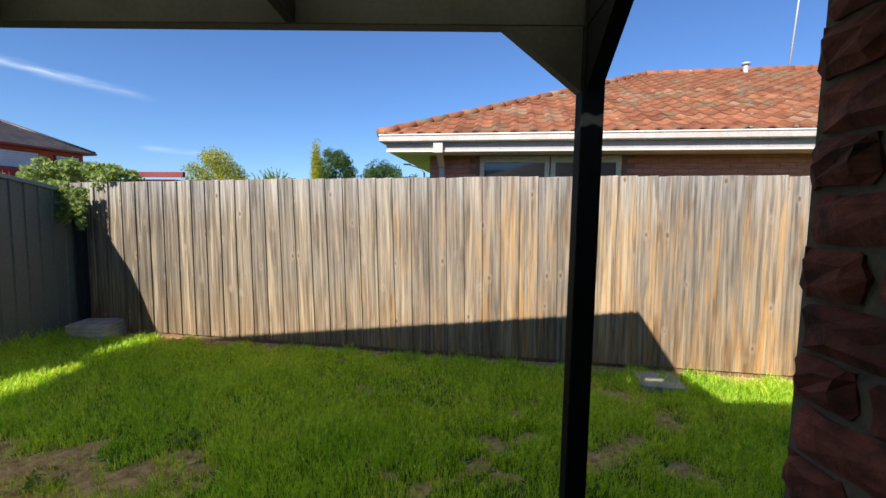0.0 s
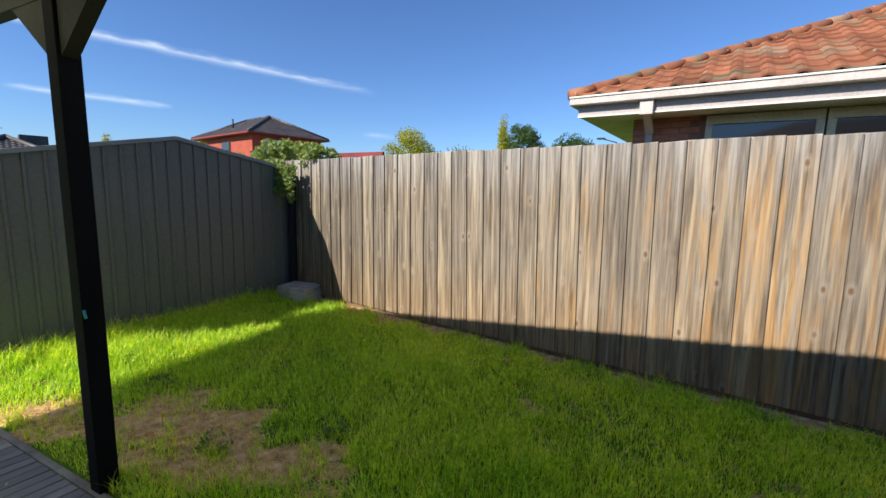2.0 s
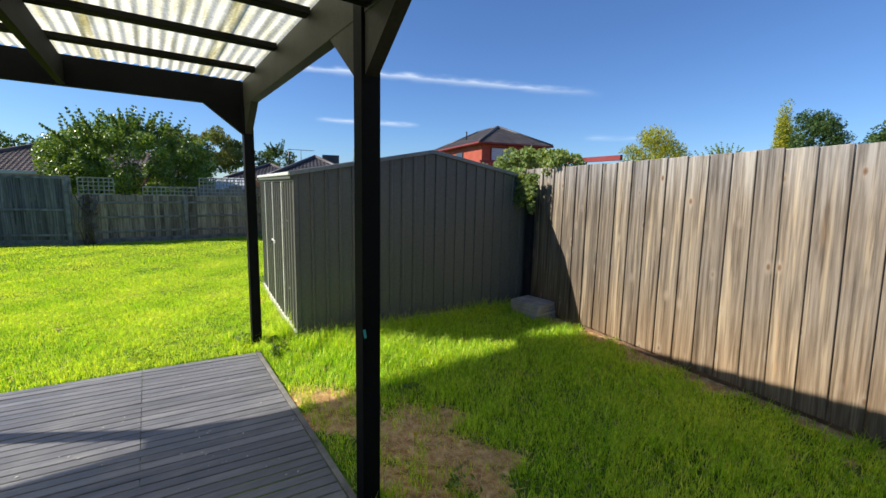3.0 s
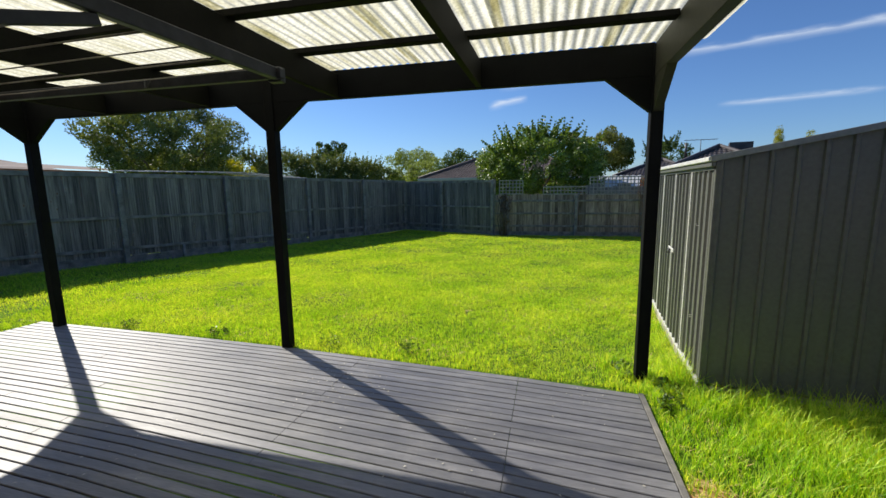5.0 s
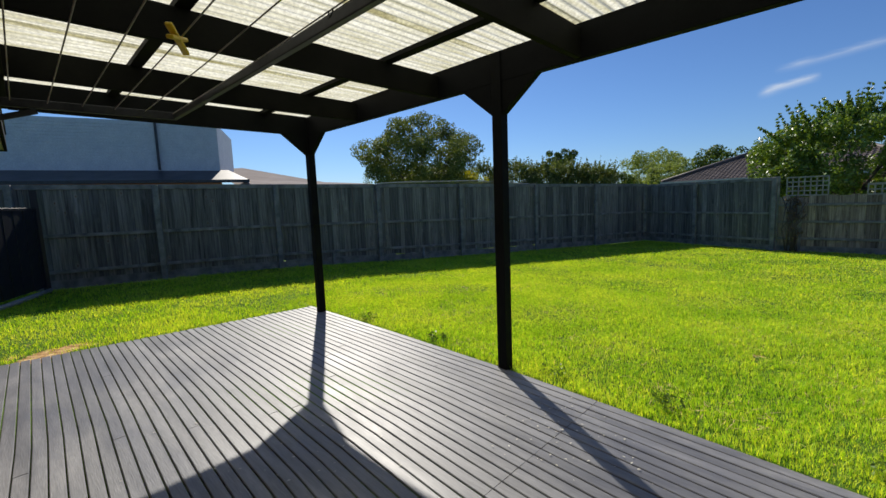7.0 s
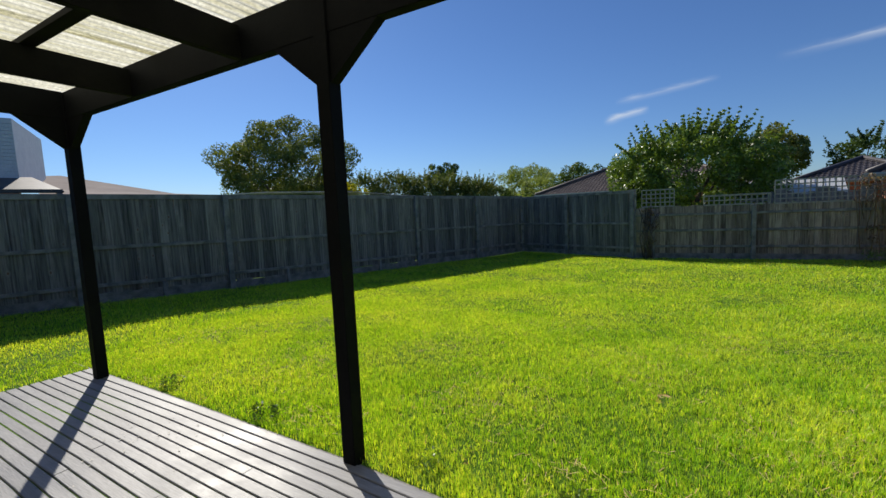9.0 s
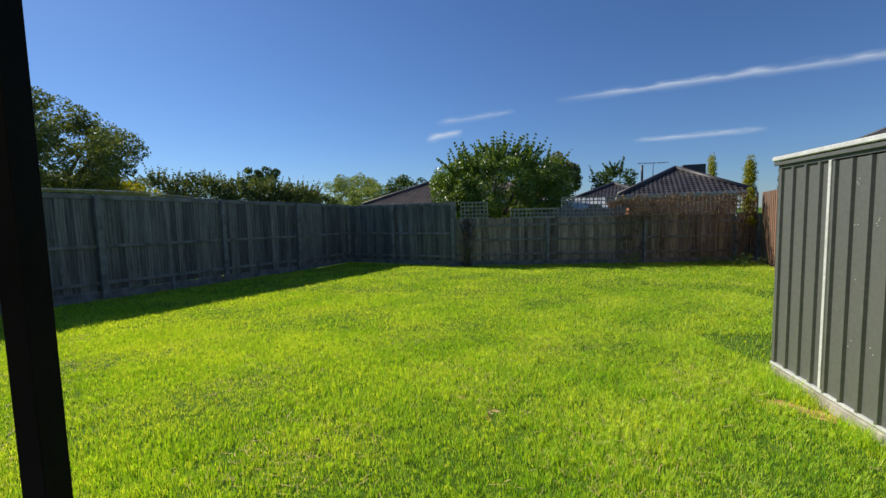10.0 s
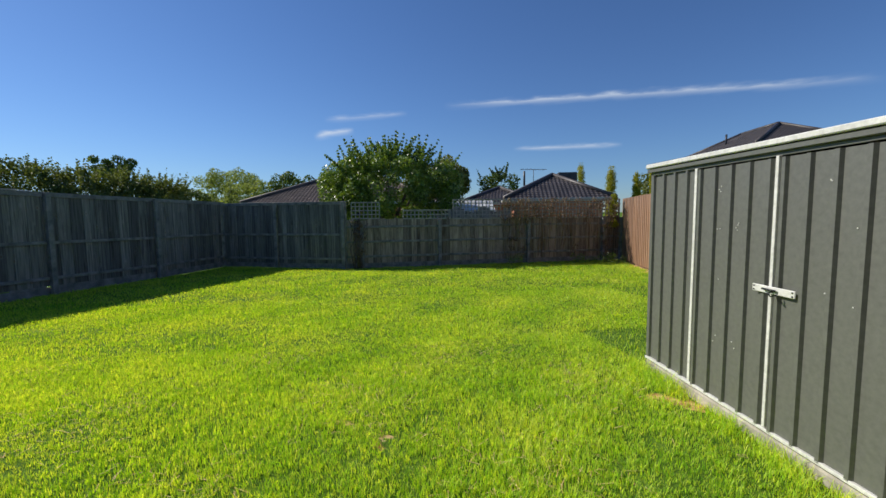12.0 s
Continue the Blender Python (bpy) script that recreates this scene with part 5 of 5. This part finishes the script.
def quad_mesh(name, v, mat, per=4):
    me = bpy.data.meshes.new(name)
    me.vertices.add(len(v))
    me.vertices.foreach_set("co", v.astype(np.float32).ravel())
    me.loops.add(len(v))
    me.loops.foreach_set("vertex_index", np.arange(len(v), dtype=np.int32))
    me.polygons.add(len(v) // per)
    me.polygons.foreach_set("loop_start", np.arange(0, len(v), per, dtype=np.int32))
    me.update()
    me.materials.append(M[mat])
    return me

def clumps(centre, radii, k, seed, size=0.3, flat=0.0):
    rng = np.random.default_rng(seed)
    c, r = [], []
    for i in range(k):
        d = rng.normal(size=3)
        d /= np.linalg.norm(d)
        if flat and d[2] < -flat:
            d[2] = -flat
        f = rng.uniform(0.35, 1.0) ** 0.5
        c.append(np.array(centre) + d * np.array(radii) * f)
        r.append(min(radii) * size * rng.uniform(0.6, 1.4))
    return c, r

def tree(label, base, trunk_h, centre, radii, mat, n, leaf, seed, k=40, size=0.3, shoots=0, name="tree", category="tree", limbs=6, thick=0.12):
    t = thing(name, label, category, (base[0], base[1], base[2]))
    off = Vector(base)
    cc = np.array(centre) - np.array(base)
    rng = random.Random(seed)
    cl, rr = clumps(cc, radii, k, seed, size)
    top = Vector((cc[0] * 0.3, cc[1] * 0.3, trunk_h))
    tube("trunk", [(0, 0, -0.1), (0.03, 0.02, trunk_h * 0.5), top], [thick, thick * 0.85, thick * 0.7], "bark", t, 8)
    for i in range(limbs):
        e = Vector(cl[rng.randrange(len(cl))])
        mid = top.lerp(e, 0.5) + Vector((rng.uniform(-.2, .2), rng.uniform(-.2, .2), rng.uniform(0, .2)))
        tube("limb", [top, mid, e], [thick * 0.5, thick * 0.33, thick * 0.1], "bark", t, 5)
    for i in range(shoots):
        a = rng.uniform(0, 2 * math.pi)
        q = rng.uniform(0, 0.85)
        p = np.array([cc[0] + radii[0] * q * math.cos(a), cc[1] + radii[1] * q * math.sin(a), cc[2] + radii[2] * math.sqrt(1 - q * q) * 0.9])
        scale = min(1.0, min(radii) / 1.6)
        tall, lean = rng.uniform(0.45, 1.25), rng.uniform(0.01, 0.09) * scale
        for j in range(9):
            cl.append(p + np.array([lean * math.cos(a) * j, lean * math.sin(a) * j, tall * scale * (0.12 * j - 0.3)]))
            rr.append((0.10 - 0.009 * j) * scale)
    v = leaves(cl, rr, n, leaf, seed)
    put("crown", quad_mesh("crown", v, mat), t)
    return t

def plants():
    def far(label, x, y, top, rx, ry, rz, mat, n, leaf, seed, k=70, size=0.24, shoots=0, name="tree", limbs=4, thick=0.15):
        tree(label, (x, y, -0.4), max(0.6, top - 2 * rz), (x, y, top - rz), (rx, ry, rz), mat, n, leaf, seed, k, size, shoots, name, limbs=limbs, thick=thick)
    far("bushy fruit tree with glossy green leaves and upright shoots", -21.2, 0.25, 3.9, 2.3, 2.85, 1.6, "leaf_green", 56000, 0.115, 1, 300, 0.19, 70, limbs=26)
    far("broad feathery grey-green tree beyond the shaded fence", -15.95, -14.5, 5.35, 2.8, 2.85, 1.9, "leaf_hedge", 52000, 0.10, 2, 230, 0.2, 0, limbs=18)
    far("small yellow-green shrub beside the feathery tree", -19.0, -14.4, 3.0, 1.4, 1.2, 0.9, "leaf_yellow", 6000, 0.12, 21, 50, 0.3)
    far("tall gum tree with an olive-gold crown far away", -39.5, 4.6, 6.2, 2.6, 3.0, 2.0, "leaf_olive", 14000, 0.22, 3, 90, 0.26, thick=0.3)
    for i, (x, y, zt, r) in enumerate(((-27.3, -20.0, 4.15, 2.3), (-28.6, -17.9, 4.05, 2.1), (-29.8, -16.1, 3.95, 2.0), (-30.9, -14.6, 3.75, 1.9), (-31.6, -13.0, 3.6, 1.7), (-26.0, -22.6, 4.2, 2.3), (-24.8, -25.0, 4.0, 2.3))):
        far("dense green garden tree in a row beyond the corner", x, y, zt, r, r, 1.8, "leaf_hedge", 12000, 0.15, 30 + i, 130, 0.24, 30)
    far("slender gum tree with a tufted crown in the distance", -43.5, -22.2, 6.7, 1.4, 1.4, 1.1, "leaf_dark", 4000, 0.22, 5, 24, 0.4, thick=0.15)
    far("round pale green tree in the distance", -42.5, -12.6, 5.3, 2.7, 2.9, 1.9, "leaf_pale", 16000, 0.16, 6, 110, 0.26)
    far("light silvery-green bush in the distance", -38.0, -10.2, 3.9, 1.4, 1.5, 1.3, "leaf_pale", 6000, 0.16, 7, 40, 0.32)
    far("low dark hedge tree in the distance", -41.0, -16.6, 3.7, 2.2, 3.4, 1.3, "leaf_dark", 6000, 0.22, 8, 50, 0.33)
    far("leafy dark tree in the distance", -46.0, -7.6, 5.4, 2.8, 3.6, 1.9, "leaf_dark", 7000, 0.25, 9, 60, 0.3)
    far("spreading conifer with a dark pointed crown in the distance", -37.8, 9.6, 4.9, 1.6, 1.8, 1.6, "leaf_dark", 6000, 0.2, 10, 50, 0.26, 8)
    for i, (x, y, zt, rr) in enumerate(((-40.2, 17.9, 5.9, 0.26), (-30.1, 14.9, 4.4, 0.22), (-29.3, 16.2, 4.0, 0.16), (-28.6, 16.9, 4.3, 0.16))):
        far("narrow golden-green pencil cypress in the distance", x, y, zt, rr, rr, zt / 2, "leaf_yellow", 12000, 0.08, 40 + i, 260, 0.95, name="cypress", limbs=0)
    far("grey-green tree behind the cypresses", -34.5, 22.5, 4.9, 2.8, 2.4, 1.8, "leaf_olive", 7000, 0.2, 11, 60, 0.3)
    # beyond the pine fence
    far("round yellow-green shrub above the pine fence", -6.75, 12.0, 3.35, 0.8, 0.8, 1.2, "leaf_yellow", 30000, 0.055, 12, 130, 0.36, 0)
    far("spiky blue-green young tree above the pine fence", -5.25, 12.6, 2.8, 0.62, 0.62, 0.8, "leaf_pale", 9000, 0.05, 13, 40, 0.25, 26)
    far("bright yellow-green pencil cypress above the pine fence", -6.0, 18.7, 4.85, 0.20, 0.20, 2.3, "leaf_yellow", 14000, 0.06, 14, 260, 0.8, name="cypress", limbs=0)
    far("rounded dark green tree beyond the pine fence", -5.7, 20.8, 4.8, 0.95, 0.95, 1.5, "leaf_dark", 18000, 0.09, 15, 150, 0.3)
    far("spreading dark green tree beyond the pine fence", -3.3, 21.6, 4.25, 1.7, 1.4, 1.3, "leaf_dark", 20000, 0.1, 16, 170, 0.24)
    far("spreading green tree beside the brick house", -1.0, 23.5, 3.7, 1.7, 1.4, 1.1, "leaf_green", 12000, 0.1, 17, 110, 0.24)
    far("tall dense green conifer behind the orange-roofed house", 22.8, 25.0, 13.6, 1.05, 1.05, 5.2, "leaf_hedge", 26000, 0.12, 18, 280, 0.4, limbs=4)
    # creeper over the fence end and shed corner
    cr = thing("creeper", "pale green climbing plant spilling over fence and shed", "climbing plant", (-4.95, 5.35, 1.66))
    rng = np.random.default_rng(50)
    c, r = [], []
    for i in range(70):
        u = rng.uniform(-1.05, 0.75)
        c.append((u, rng.uniform(-0.35, 0.35), 0.32 - 0.25 * abs(u) + rng.uniform(-0.15, 0.35)))
        r.append(rng.uniform(0.06, 0.16))
    for k in range(7):
        x0, y0 = rng.uniform(0.1, 0.5), -0.45
        for j in range(rng.integers(3, 8)):
            c.append((x0 + rng.uniform(-0.03, 0.03), y0 - 0.01 * j, 0.2 - 0.075 * j))
            r.append(0.05)
    for k in range(8):
        x0 = rng.uniform(-0.4, 0.9)
        for j in range(6):
            c.append((x0 + 0.07 * j, rng.uniform(-0.3, 0.2), 0.5 + 0.05 * j - 0.012 * j * j))
            r.append(0.04)
    put("foliage", quad_mesh("foliage", leaves(c, r, 6000, 0.07, 51), "leaf_pale"), cr)
    for k in range(8):
        i = rng.integers(0, 60)
        tube("stem", [(0.3, 0.1, -1.2 + 0.1 * k), (0.2, 0.0, -0.2), tuple(c[i])], 0.01, "bark", cr, 5)
    # dry vine on the lattice
    dv = thing("dry_vine", "brown dried creeper tangled over the lattice and fence", "climbing plant", (-18.4, 6.2, 1.3))
    rng = np.random.default_rng(60)
    c, r = [], []
    for i in range(60):
        c.append((rng.uniform(0.05, 0.2), rng.uniform(-2.3, 1.9), rng.uniform(-0.1, 0.55)))
        r.append(rng.uniform(0.06, 0.16))
    for i in range(30):
        c.append((rng.uniform(0.08, 0.2), rng.choice([-1.9, -1.5, 0.4, 1.5, 1.8]) + rng.uniform(-0.15, 0.15), rng.uniform(-1.5, 0.1)))
        r.append(rng.uniform(0.05, 0.13))
    put("foliage", quad_mesh("foliage", leaves(c, r, 2800, 0.06, 61), "dry_vine"), dv)
    for i in range(70):
        y0 = rng.uniform(-2.3, 1.9)
        tube("stem", [(0.12, y0, rng.uniform(-1.5, 0)), (0.2, y0 + rng.uniform(-.2, .2), 0.2), (0.15, y0 + rng.uniform(-.5, .5), rng.uniform(0.3, 0.65))], 0.008, "dry_vine", dv, 4)
    sv = thing("dead_shrub", "pale dead shrub stems with dry leaves against the fence post", "shrub", (-18.02, -1.0, 0.0))
    rng = np.random.default_rng(64)
    for i in range(14):
        y0 = rng.uniform(-0.15, 0.15)
        tube("stem", [(0.03, y0, -0.38), (0.08, y0 + rng.uniform(-.12, .12), 0.3), (0.06, y0 + rng.uniform(-.25, .25), rng.uniform(0.7, 1.35))], 0.016, "bark", sv, 4)
    c = [(rng.uniform(0.02, 0.15), rng.uniform(-0.2, 0.25), rng.uniform(-0.1, 1.3)) for _ in range(24)]
    put("foliage", quad_mesh("foliage", leaves(c, [0.07] * 24, 380, 0.06, 65), "dry_vine"), sv)
    cg = thing("shrub", "bright yellow-green shrub growing in the fence corner", "shrub", (-18.5, 8.2, 0.0))
    c = [(rng.uniform(-0.1, 0.1), rng.uniform(-0.08, 0.08), rng.uniform(0.9, 2.0)) for _ in range(30)]
    put("foliage", quad_mesh("foliage", leaves(c, [0.1] * 30, 1800, 0.08, 66), "leaf_yellow"), cg)
    tube("stem", [(0, 0, -0.4), (0.03, 0.02, 0.8), (0, 0, 1.8)], 0.02, "bark", cg, 5)
    for i, (x, y) in enumerate(((-17.6, 7.2), (-17.9, 6.5), (-17.2, 7.5), (-17.8, 4.2))):
        wd = thing("weed", "tall leafy green weed at the foot of the back fence", "weed", (x, y, -0.36), group="weeds")
        c, r = clumps((0, 0, 0.15), (0.3, 0.35, 0.2), 16, 170 + i, 0.6)
        tagged(put("leaf_cluster", quad_mesh("leaf_cluster", leaves(c, r, 500, 0.06, 180 + i, 0.3), "leaf_green"), wd), kind="stuff")
    # weeds along the deck edge and around the post
    for i, (x, y, nn_, s) in enumerate(((-5.02, 1.66, 200, 0.05), (-5.33, 1.4, 130, 0.045), (-3.3, 2.3, 130, 0.04), (-1.7, 2.5, 100, 0.04), (-4.75, 1.62, 120, 0.045), (-2.2, 2.0, 90, 0.035), (-3.9, 2.45, 90, 0.035), (-5.36, -0.6, 110, 0.035), (-5.38, -1.5, 90, 0.03), (-5.36, -2.9, 110, 0.035), (-5.3, 0.5, 90, 0.03), (-5.4, -4.2, 100, 0.035))):
        wd = thing("weed", "low leafy green weed beside the deck", "weed", (x, y, 0), group="weeds")
        c, r = clumps((0, 0, 0.035), (0.13, 0.11, 0.03), 14, 70 + i, 0.9)
        tagged(put("leaf_cluster", quad_mesh("leaf_cluster", leaves(c, r, nn_, s, 80 + i, 0.45), "leaf_green"), wd), kind="stuff")
plants()

def litter():
    t = tagged(new("leaf_litter", quad_mesh("leaf_litter", litter_quads(), "dry_leaf")), "pale dry leaf crumbs scattered on the deck boards", "leaf litter", kind="stuff")
def litter_quads():
    rng = np.random.default_rng(90)
    spots = [(-4.6, -1.0, 0.5, 70), (-4.0, 0.4, 0.7, 26), (-3.4, 1.1, 0.5, 34), (-4.7, -3.4, 0.5, 40), (-3.2, -2.2, 0.9, 40), (-4.9, 1.0, 0.25, 30)]
    v = []
    for x, y, rad, k in spots:
        for i in range(k):
            px, py = x + rng.normal() * rad * 0.5, y + rng.normal() * rad * 0.5
            if px < edge_x(py) + 0.03 or py > 1.4 or px > -2.0:
                continue
            a, s = rng.uniform(0, math.pi), rng.uniform(0.004, 0.013)
            c, d = math.cos(a) * s, math.sin(a) * s
            z = 0.004 + rng.uniform(0, 0.002)
            v += [(px - c, py - d, z), (px + d * 0.5, py - c * 0.5, z + 0.003), (px + c, py + d, z), (px - d * 0.5, py + c * 0.5, z + 0.002)]
    return np.array(v)
litter()

# ---- lawn blades ----
def in_yard(x, y):
    fa = np.interp(x, [p[0] for p in FA], [p[1] for p in FA])
    fb = np.interp(x, [FB1[0], FB0[0]], [FB1[1], FB0[1]])
    left = np.interp(y, [FB1[1], FC1[1], FD1[1]], [FB1[0], FC1[0], FD1[0]])
    ok = (y < fa - 0.04) & (y > fb + 0.05) & (x > left + 0.05) & (x < 6)
    ex = np.interp(y, [e[0] for e in EDGE], [e[1] for e in EDGE])
    deck_in = (x > ex - 0.025) & (y < 1.49) & (y > -5.53 - 0.117 * (x + 5.0))
    house_in = (x > -2.0) & (y < 0.4) & (y > -7.05)
    ca, sa = math.cos(-SH_A), math.sin(-SH_A)
    lx, ly = (x + 5.06) * ca - (y - 1.905) * sa, (x + 5.06) * sa + (y - 1.905) * ca
    shed_in = (lx > -SW - 0.03) & (lx < 0.02) & (ly > -0.04) & (ly < SD + 0.06)
    return ok & ~deck_in & ~house_in & ~shed_in

def lawn():
    rng = np.random.default_rng(7)
    zones = [((-5.6, 4.6, 1.2, 5.2), 7500, 0.0056, 0.082), ((-9.2, -5.0, -6.2, 2.2), 10500, 0.0043, 0.037), ((-12.5, -9.2, -8.5, 4.5), 4200, 0.0065, 0.037),
             ((-9.2, 0.0, -12.9, -6.2), 2600, 0.007, 0.045), ((-5.0, -1.9, -6.2, -5.1), 4500, 0.006, 0.05), ((-19.9, -12.5, -9.5, 8.5), 1500, 0.010, 0.04), ((-12.5, -7.6, 4.5, 7.6), 500, 0.009, 0.06), ((-12.5, -9.2, -11.0, -8.5), 500, 0.009, 0.055),
             ((-9.2, -7.6, 2.2, 4.5), 900, 0.006, 0.06)]
    allv, allf = [], []
    base = 0
    for (x0, x1, y0, y1), dens, wid, hgt in zones:
        n = int((x1 - x0) * (y1 - y0) * dens)
        x, y = rng.uniform(x0, x1, n), rng.uniform(y0, y1, n)
        tuft = np.sin(x * 9.1 + 2 * np.sin(y * 3.7)) * np.sin(y * 8.3 + 2 * np.sin(x * 4.3))
        fine = np.sin(x * 43 + 3 * np.sin(y * 11)) * np.sin(y * 39 + 3 * np.sin(x * 13))
        big = np.sin(x * 1.9 + 1.5 * np.sin(y * 1.3)) * np.sin(y * 2.2 + np.sin(x * 1.7))
        keep = in_yard(x, y)
        bare = bareness(x, y)
        keep &= rng.uniform(0, 1, n) > np.clip(bare * 1.15, 0, 0.94)
        keep &= rng.uniform(0, 1, n) < 0.80 + 0.16 * tuft + 0.22 * fine + 0.08 * big
        x, y, tuft, big, bare, fine = x[keep], y[keep], tuft[keep], big[keep], bare[keep], fine[keep]
        n = len(x)
        h = hgt * (0.8 + 0.2 * tuft + 0.35 * fine + 0.22 * big) * rng.uniform(0.55, 1.35, n) * (1 - 0.5 * np.clip(bare, 0, 1))
        lush = np.clip(1 - np.hypot((x + 4.35) / 0.85, (y - 2.6) / 0.7), 0, 1) + np.clip(1 - np.abs(x + 4.75) / 0.3, 0, 1) * (y > 1.7)
        lush += np.clip(1 - np.hypot((x - 3.3) / 0.9, (y - 3.6) / 0.35), 0, 1)
        wall_x = np.array([-7.73, -5.06])
        gap = np.interp(x, wall_x, [2.14, 1.905]) - y
        lush += 2.2 * np.clip(1 - np.abs(gap - 0.1) / 0.14, 0, 1) * (x > -7.8) * (x < -5.0)
        h = np.maximum(h * (1 + 0.9 * lush), 0.012)
        ang = rng.uniform(0, 2 * np.pi, n)
        lean = rng.uniform(0.25, 1.1, n) * h
        wx, wy = np.cos(ang) * wid, np.sin(ang) * wid
        wj = rng.uniform(0.6, 1.2, n)
        wx, wy = wx * wj, wy * wj
        la = ang + np.pi / 2 + rng.normal(0, 0.4, n)
        dx, dy = np.cos(la) * lean, np.sin(la) * lean
        z = ground_z(x) - 0.02
        v = np.empty((n, 5, 3))
        v[:, 0] = np.stack([x - wx / 2, y - wy / 2, z], -1)
        v[:, 1] = np.stack([x + wx / 2, y + wy / 2, z], -1)
        v[:, 2] = np.stack([x + dx * 0.35 + wx * 0.42, y + dy * 0.35 + wy * 0.42, z + h * 0.62 + 0.01], -1)
        v[:, 3] = np.stack([x + dx * 0.35 - wx * 0.42, y + dy * 0.35 - wy * 0.42, z + h * 0.62 + 0.01], -1)
        v[:, 4] = np.stack([x + dx, y + dy, z + h + 0.015], -1)
        allv.append(v.reshape(-1, 3))
        o = base + np.arange(n)[:, None] * 5
        allf.append(np.concatenate([o + np.array([[0, 1, 2, 3]]), o + np.array([[3, 2, 4]])], 1).ravel())
        base += n * 5
    v, f = np.concatenate(allv), np.concatenate(allf)
    nb = len(v) // 5
    me = bpy.data.meshes.new("grass")
    me.vertices.add(len(v))
    me.vertices.foreach_set("co", v.astype(np.float32).ravel())
    me.loops.add(len(f))
    me.loops.foreach_set("vertex_index", f.astype(np.int32))
    me.polygons.add(nb * 2)
    starts = (np.arange(nb)[:, None] * 7 + np.array([[0, 4]])).ravel()
    me.polygons.foreach_set("loop_start", starts.astype(np.int32))
    me.update()
    me.materials.append(M["grass"])
    tagged(new("grass", me), "bright green lawn grass with long tufts and thin patches", "grass", kind="stuff")
lawn()

def straw():
    """Dry blades and thatch lying on the bare soil and thinly through the lawn."""
    rng = np.random.default_rng(17)
    n = 60000
    x, y = rng.uniform(-5.3, 4.2, n), rng.uniform(1.5, 5.0, n)
    b = bareness(x, y)
    keep = in_yard(x, y) & (rng.uniform(0, 1, n) < np.clip(b, 0.10, 0.75))
    x, y = x[keep], y[keep]
    x2, y2 = rng.uniform(-9.0, -5.3, 9000), rng.uniform(-6.0, 1.8, 9000)
    k2 = in_yard(x2, y2) & (np.sin(x2 * 2.7) * np.sin(y2 * 3.1) + rng.normal(0, 0.4, 9000) > 0.3)
    x, y = np.concatenate([x, x2[k2]]), np.concatenate([y, y2[k2]])
    n = len(x)
    a, s, w = rng.uniform(0, 2 * np.pi, n), rng.uniform(0.015, 0.05, n), rng.uniform(0.0012, 0.0025, n)
    c, d = np.cos(a), np.sin(a)
    z0 = ground_z(x) - 0.008 + rng.uniform(0, 0.012, n)
    z1 = z0 + rng.uniform(-0.002, 0.02, n)
    v = np.stack([np.stack([x - c * s - d * w, y - d * s + c * w, z0], -1), np.stack([x - c * s + d * w, y - d * s - c * w, z0], -1),
                  np.stack([x + c * s + d * w, y + d * s - c * w, z1], -1), np.stack([x + c * s - d * w, y + d * s + c * w, z1], -1)], 1)
    tagged(new("straw", quad_mesh("straw", v.reshape(-1, 3), "straw")), "dry straw-coloured grass clippings lying on the soil patches", "straw", kind="stuff")
straw()

def dandelion(x, y):
    d = thing("dandelion", "small yellow dandelion flower standing in the thin grass", "flower", (x, y, 0.0))
    tube("stem", [(0, 0, -0.02), (0.004, 0.002, 0.07)], 0.0025, "leaf_pale", d, 5)
    put("flower_head", quad_mesh("flower_head", leaves([(0.004, 0.002, 0.075)], [0.012], 60, 0.016, 6), "dandelion"), d)
dandelion(-2.94, 2.27)
dandelion(-2.72, 1.98)

# ---- facing bricks of the own house ----
brick_wall(wall_entry, (0.766, -0.945), (0.766, 0.385), -0.02, 2.40, 300)
brick_wall(wall_side, WB, WA, -0.1, 2.36, 300, holes=((0.45, 2.2, 0.66, 2.0),))
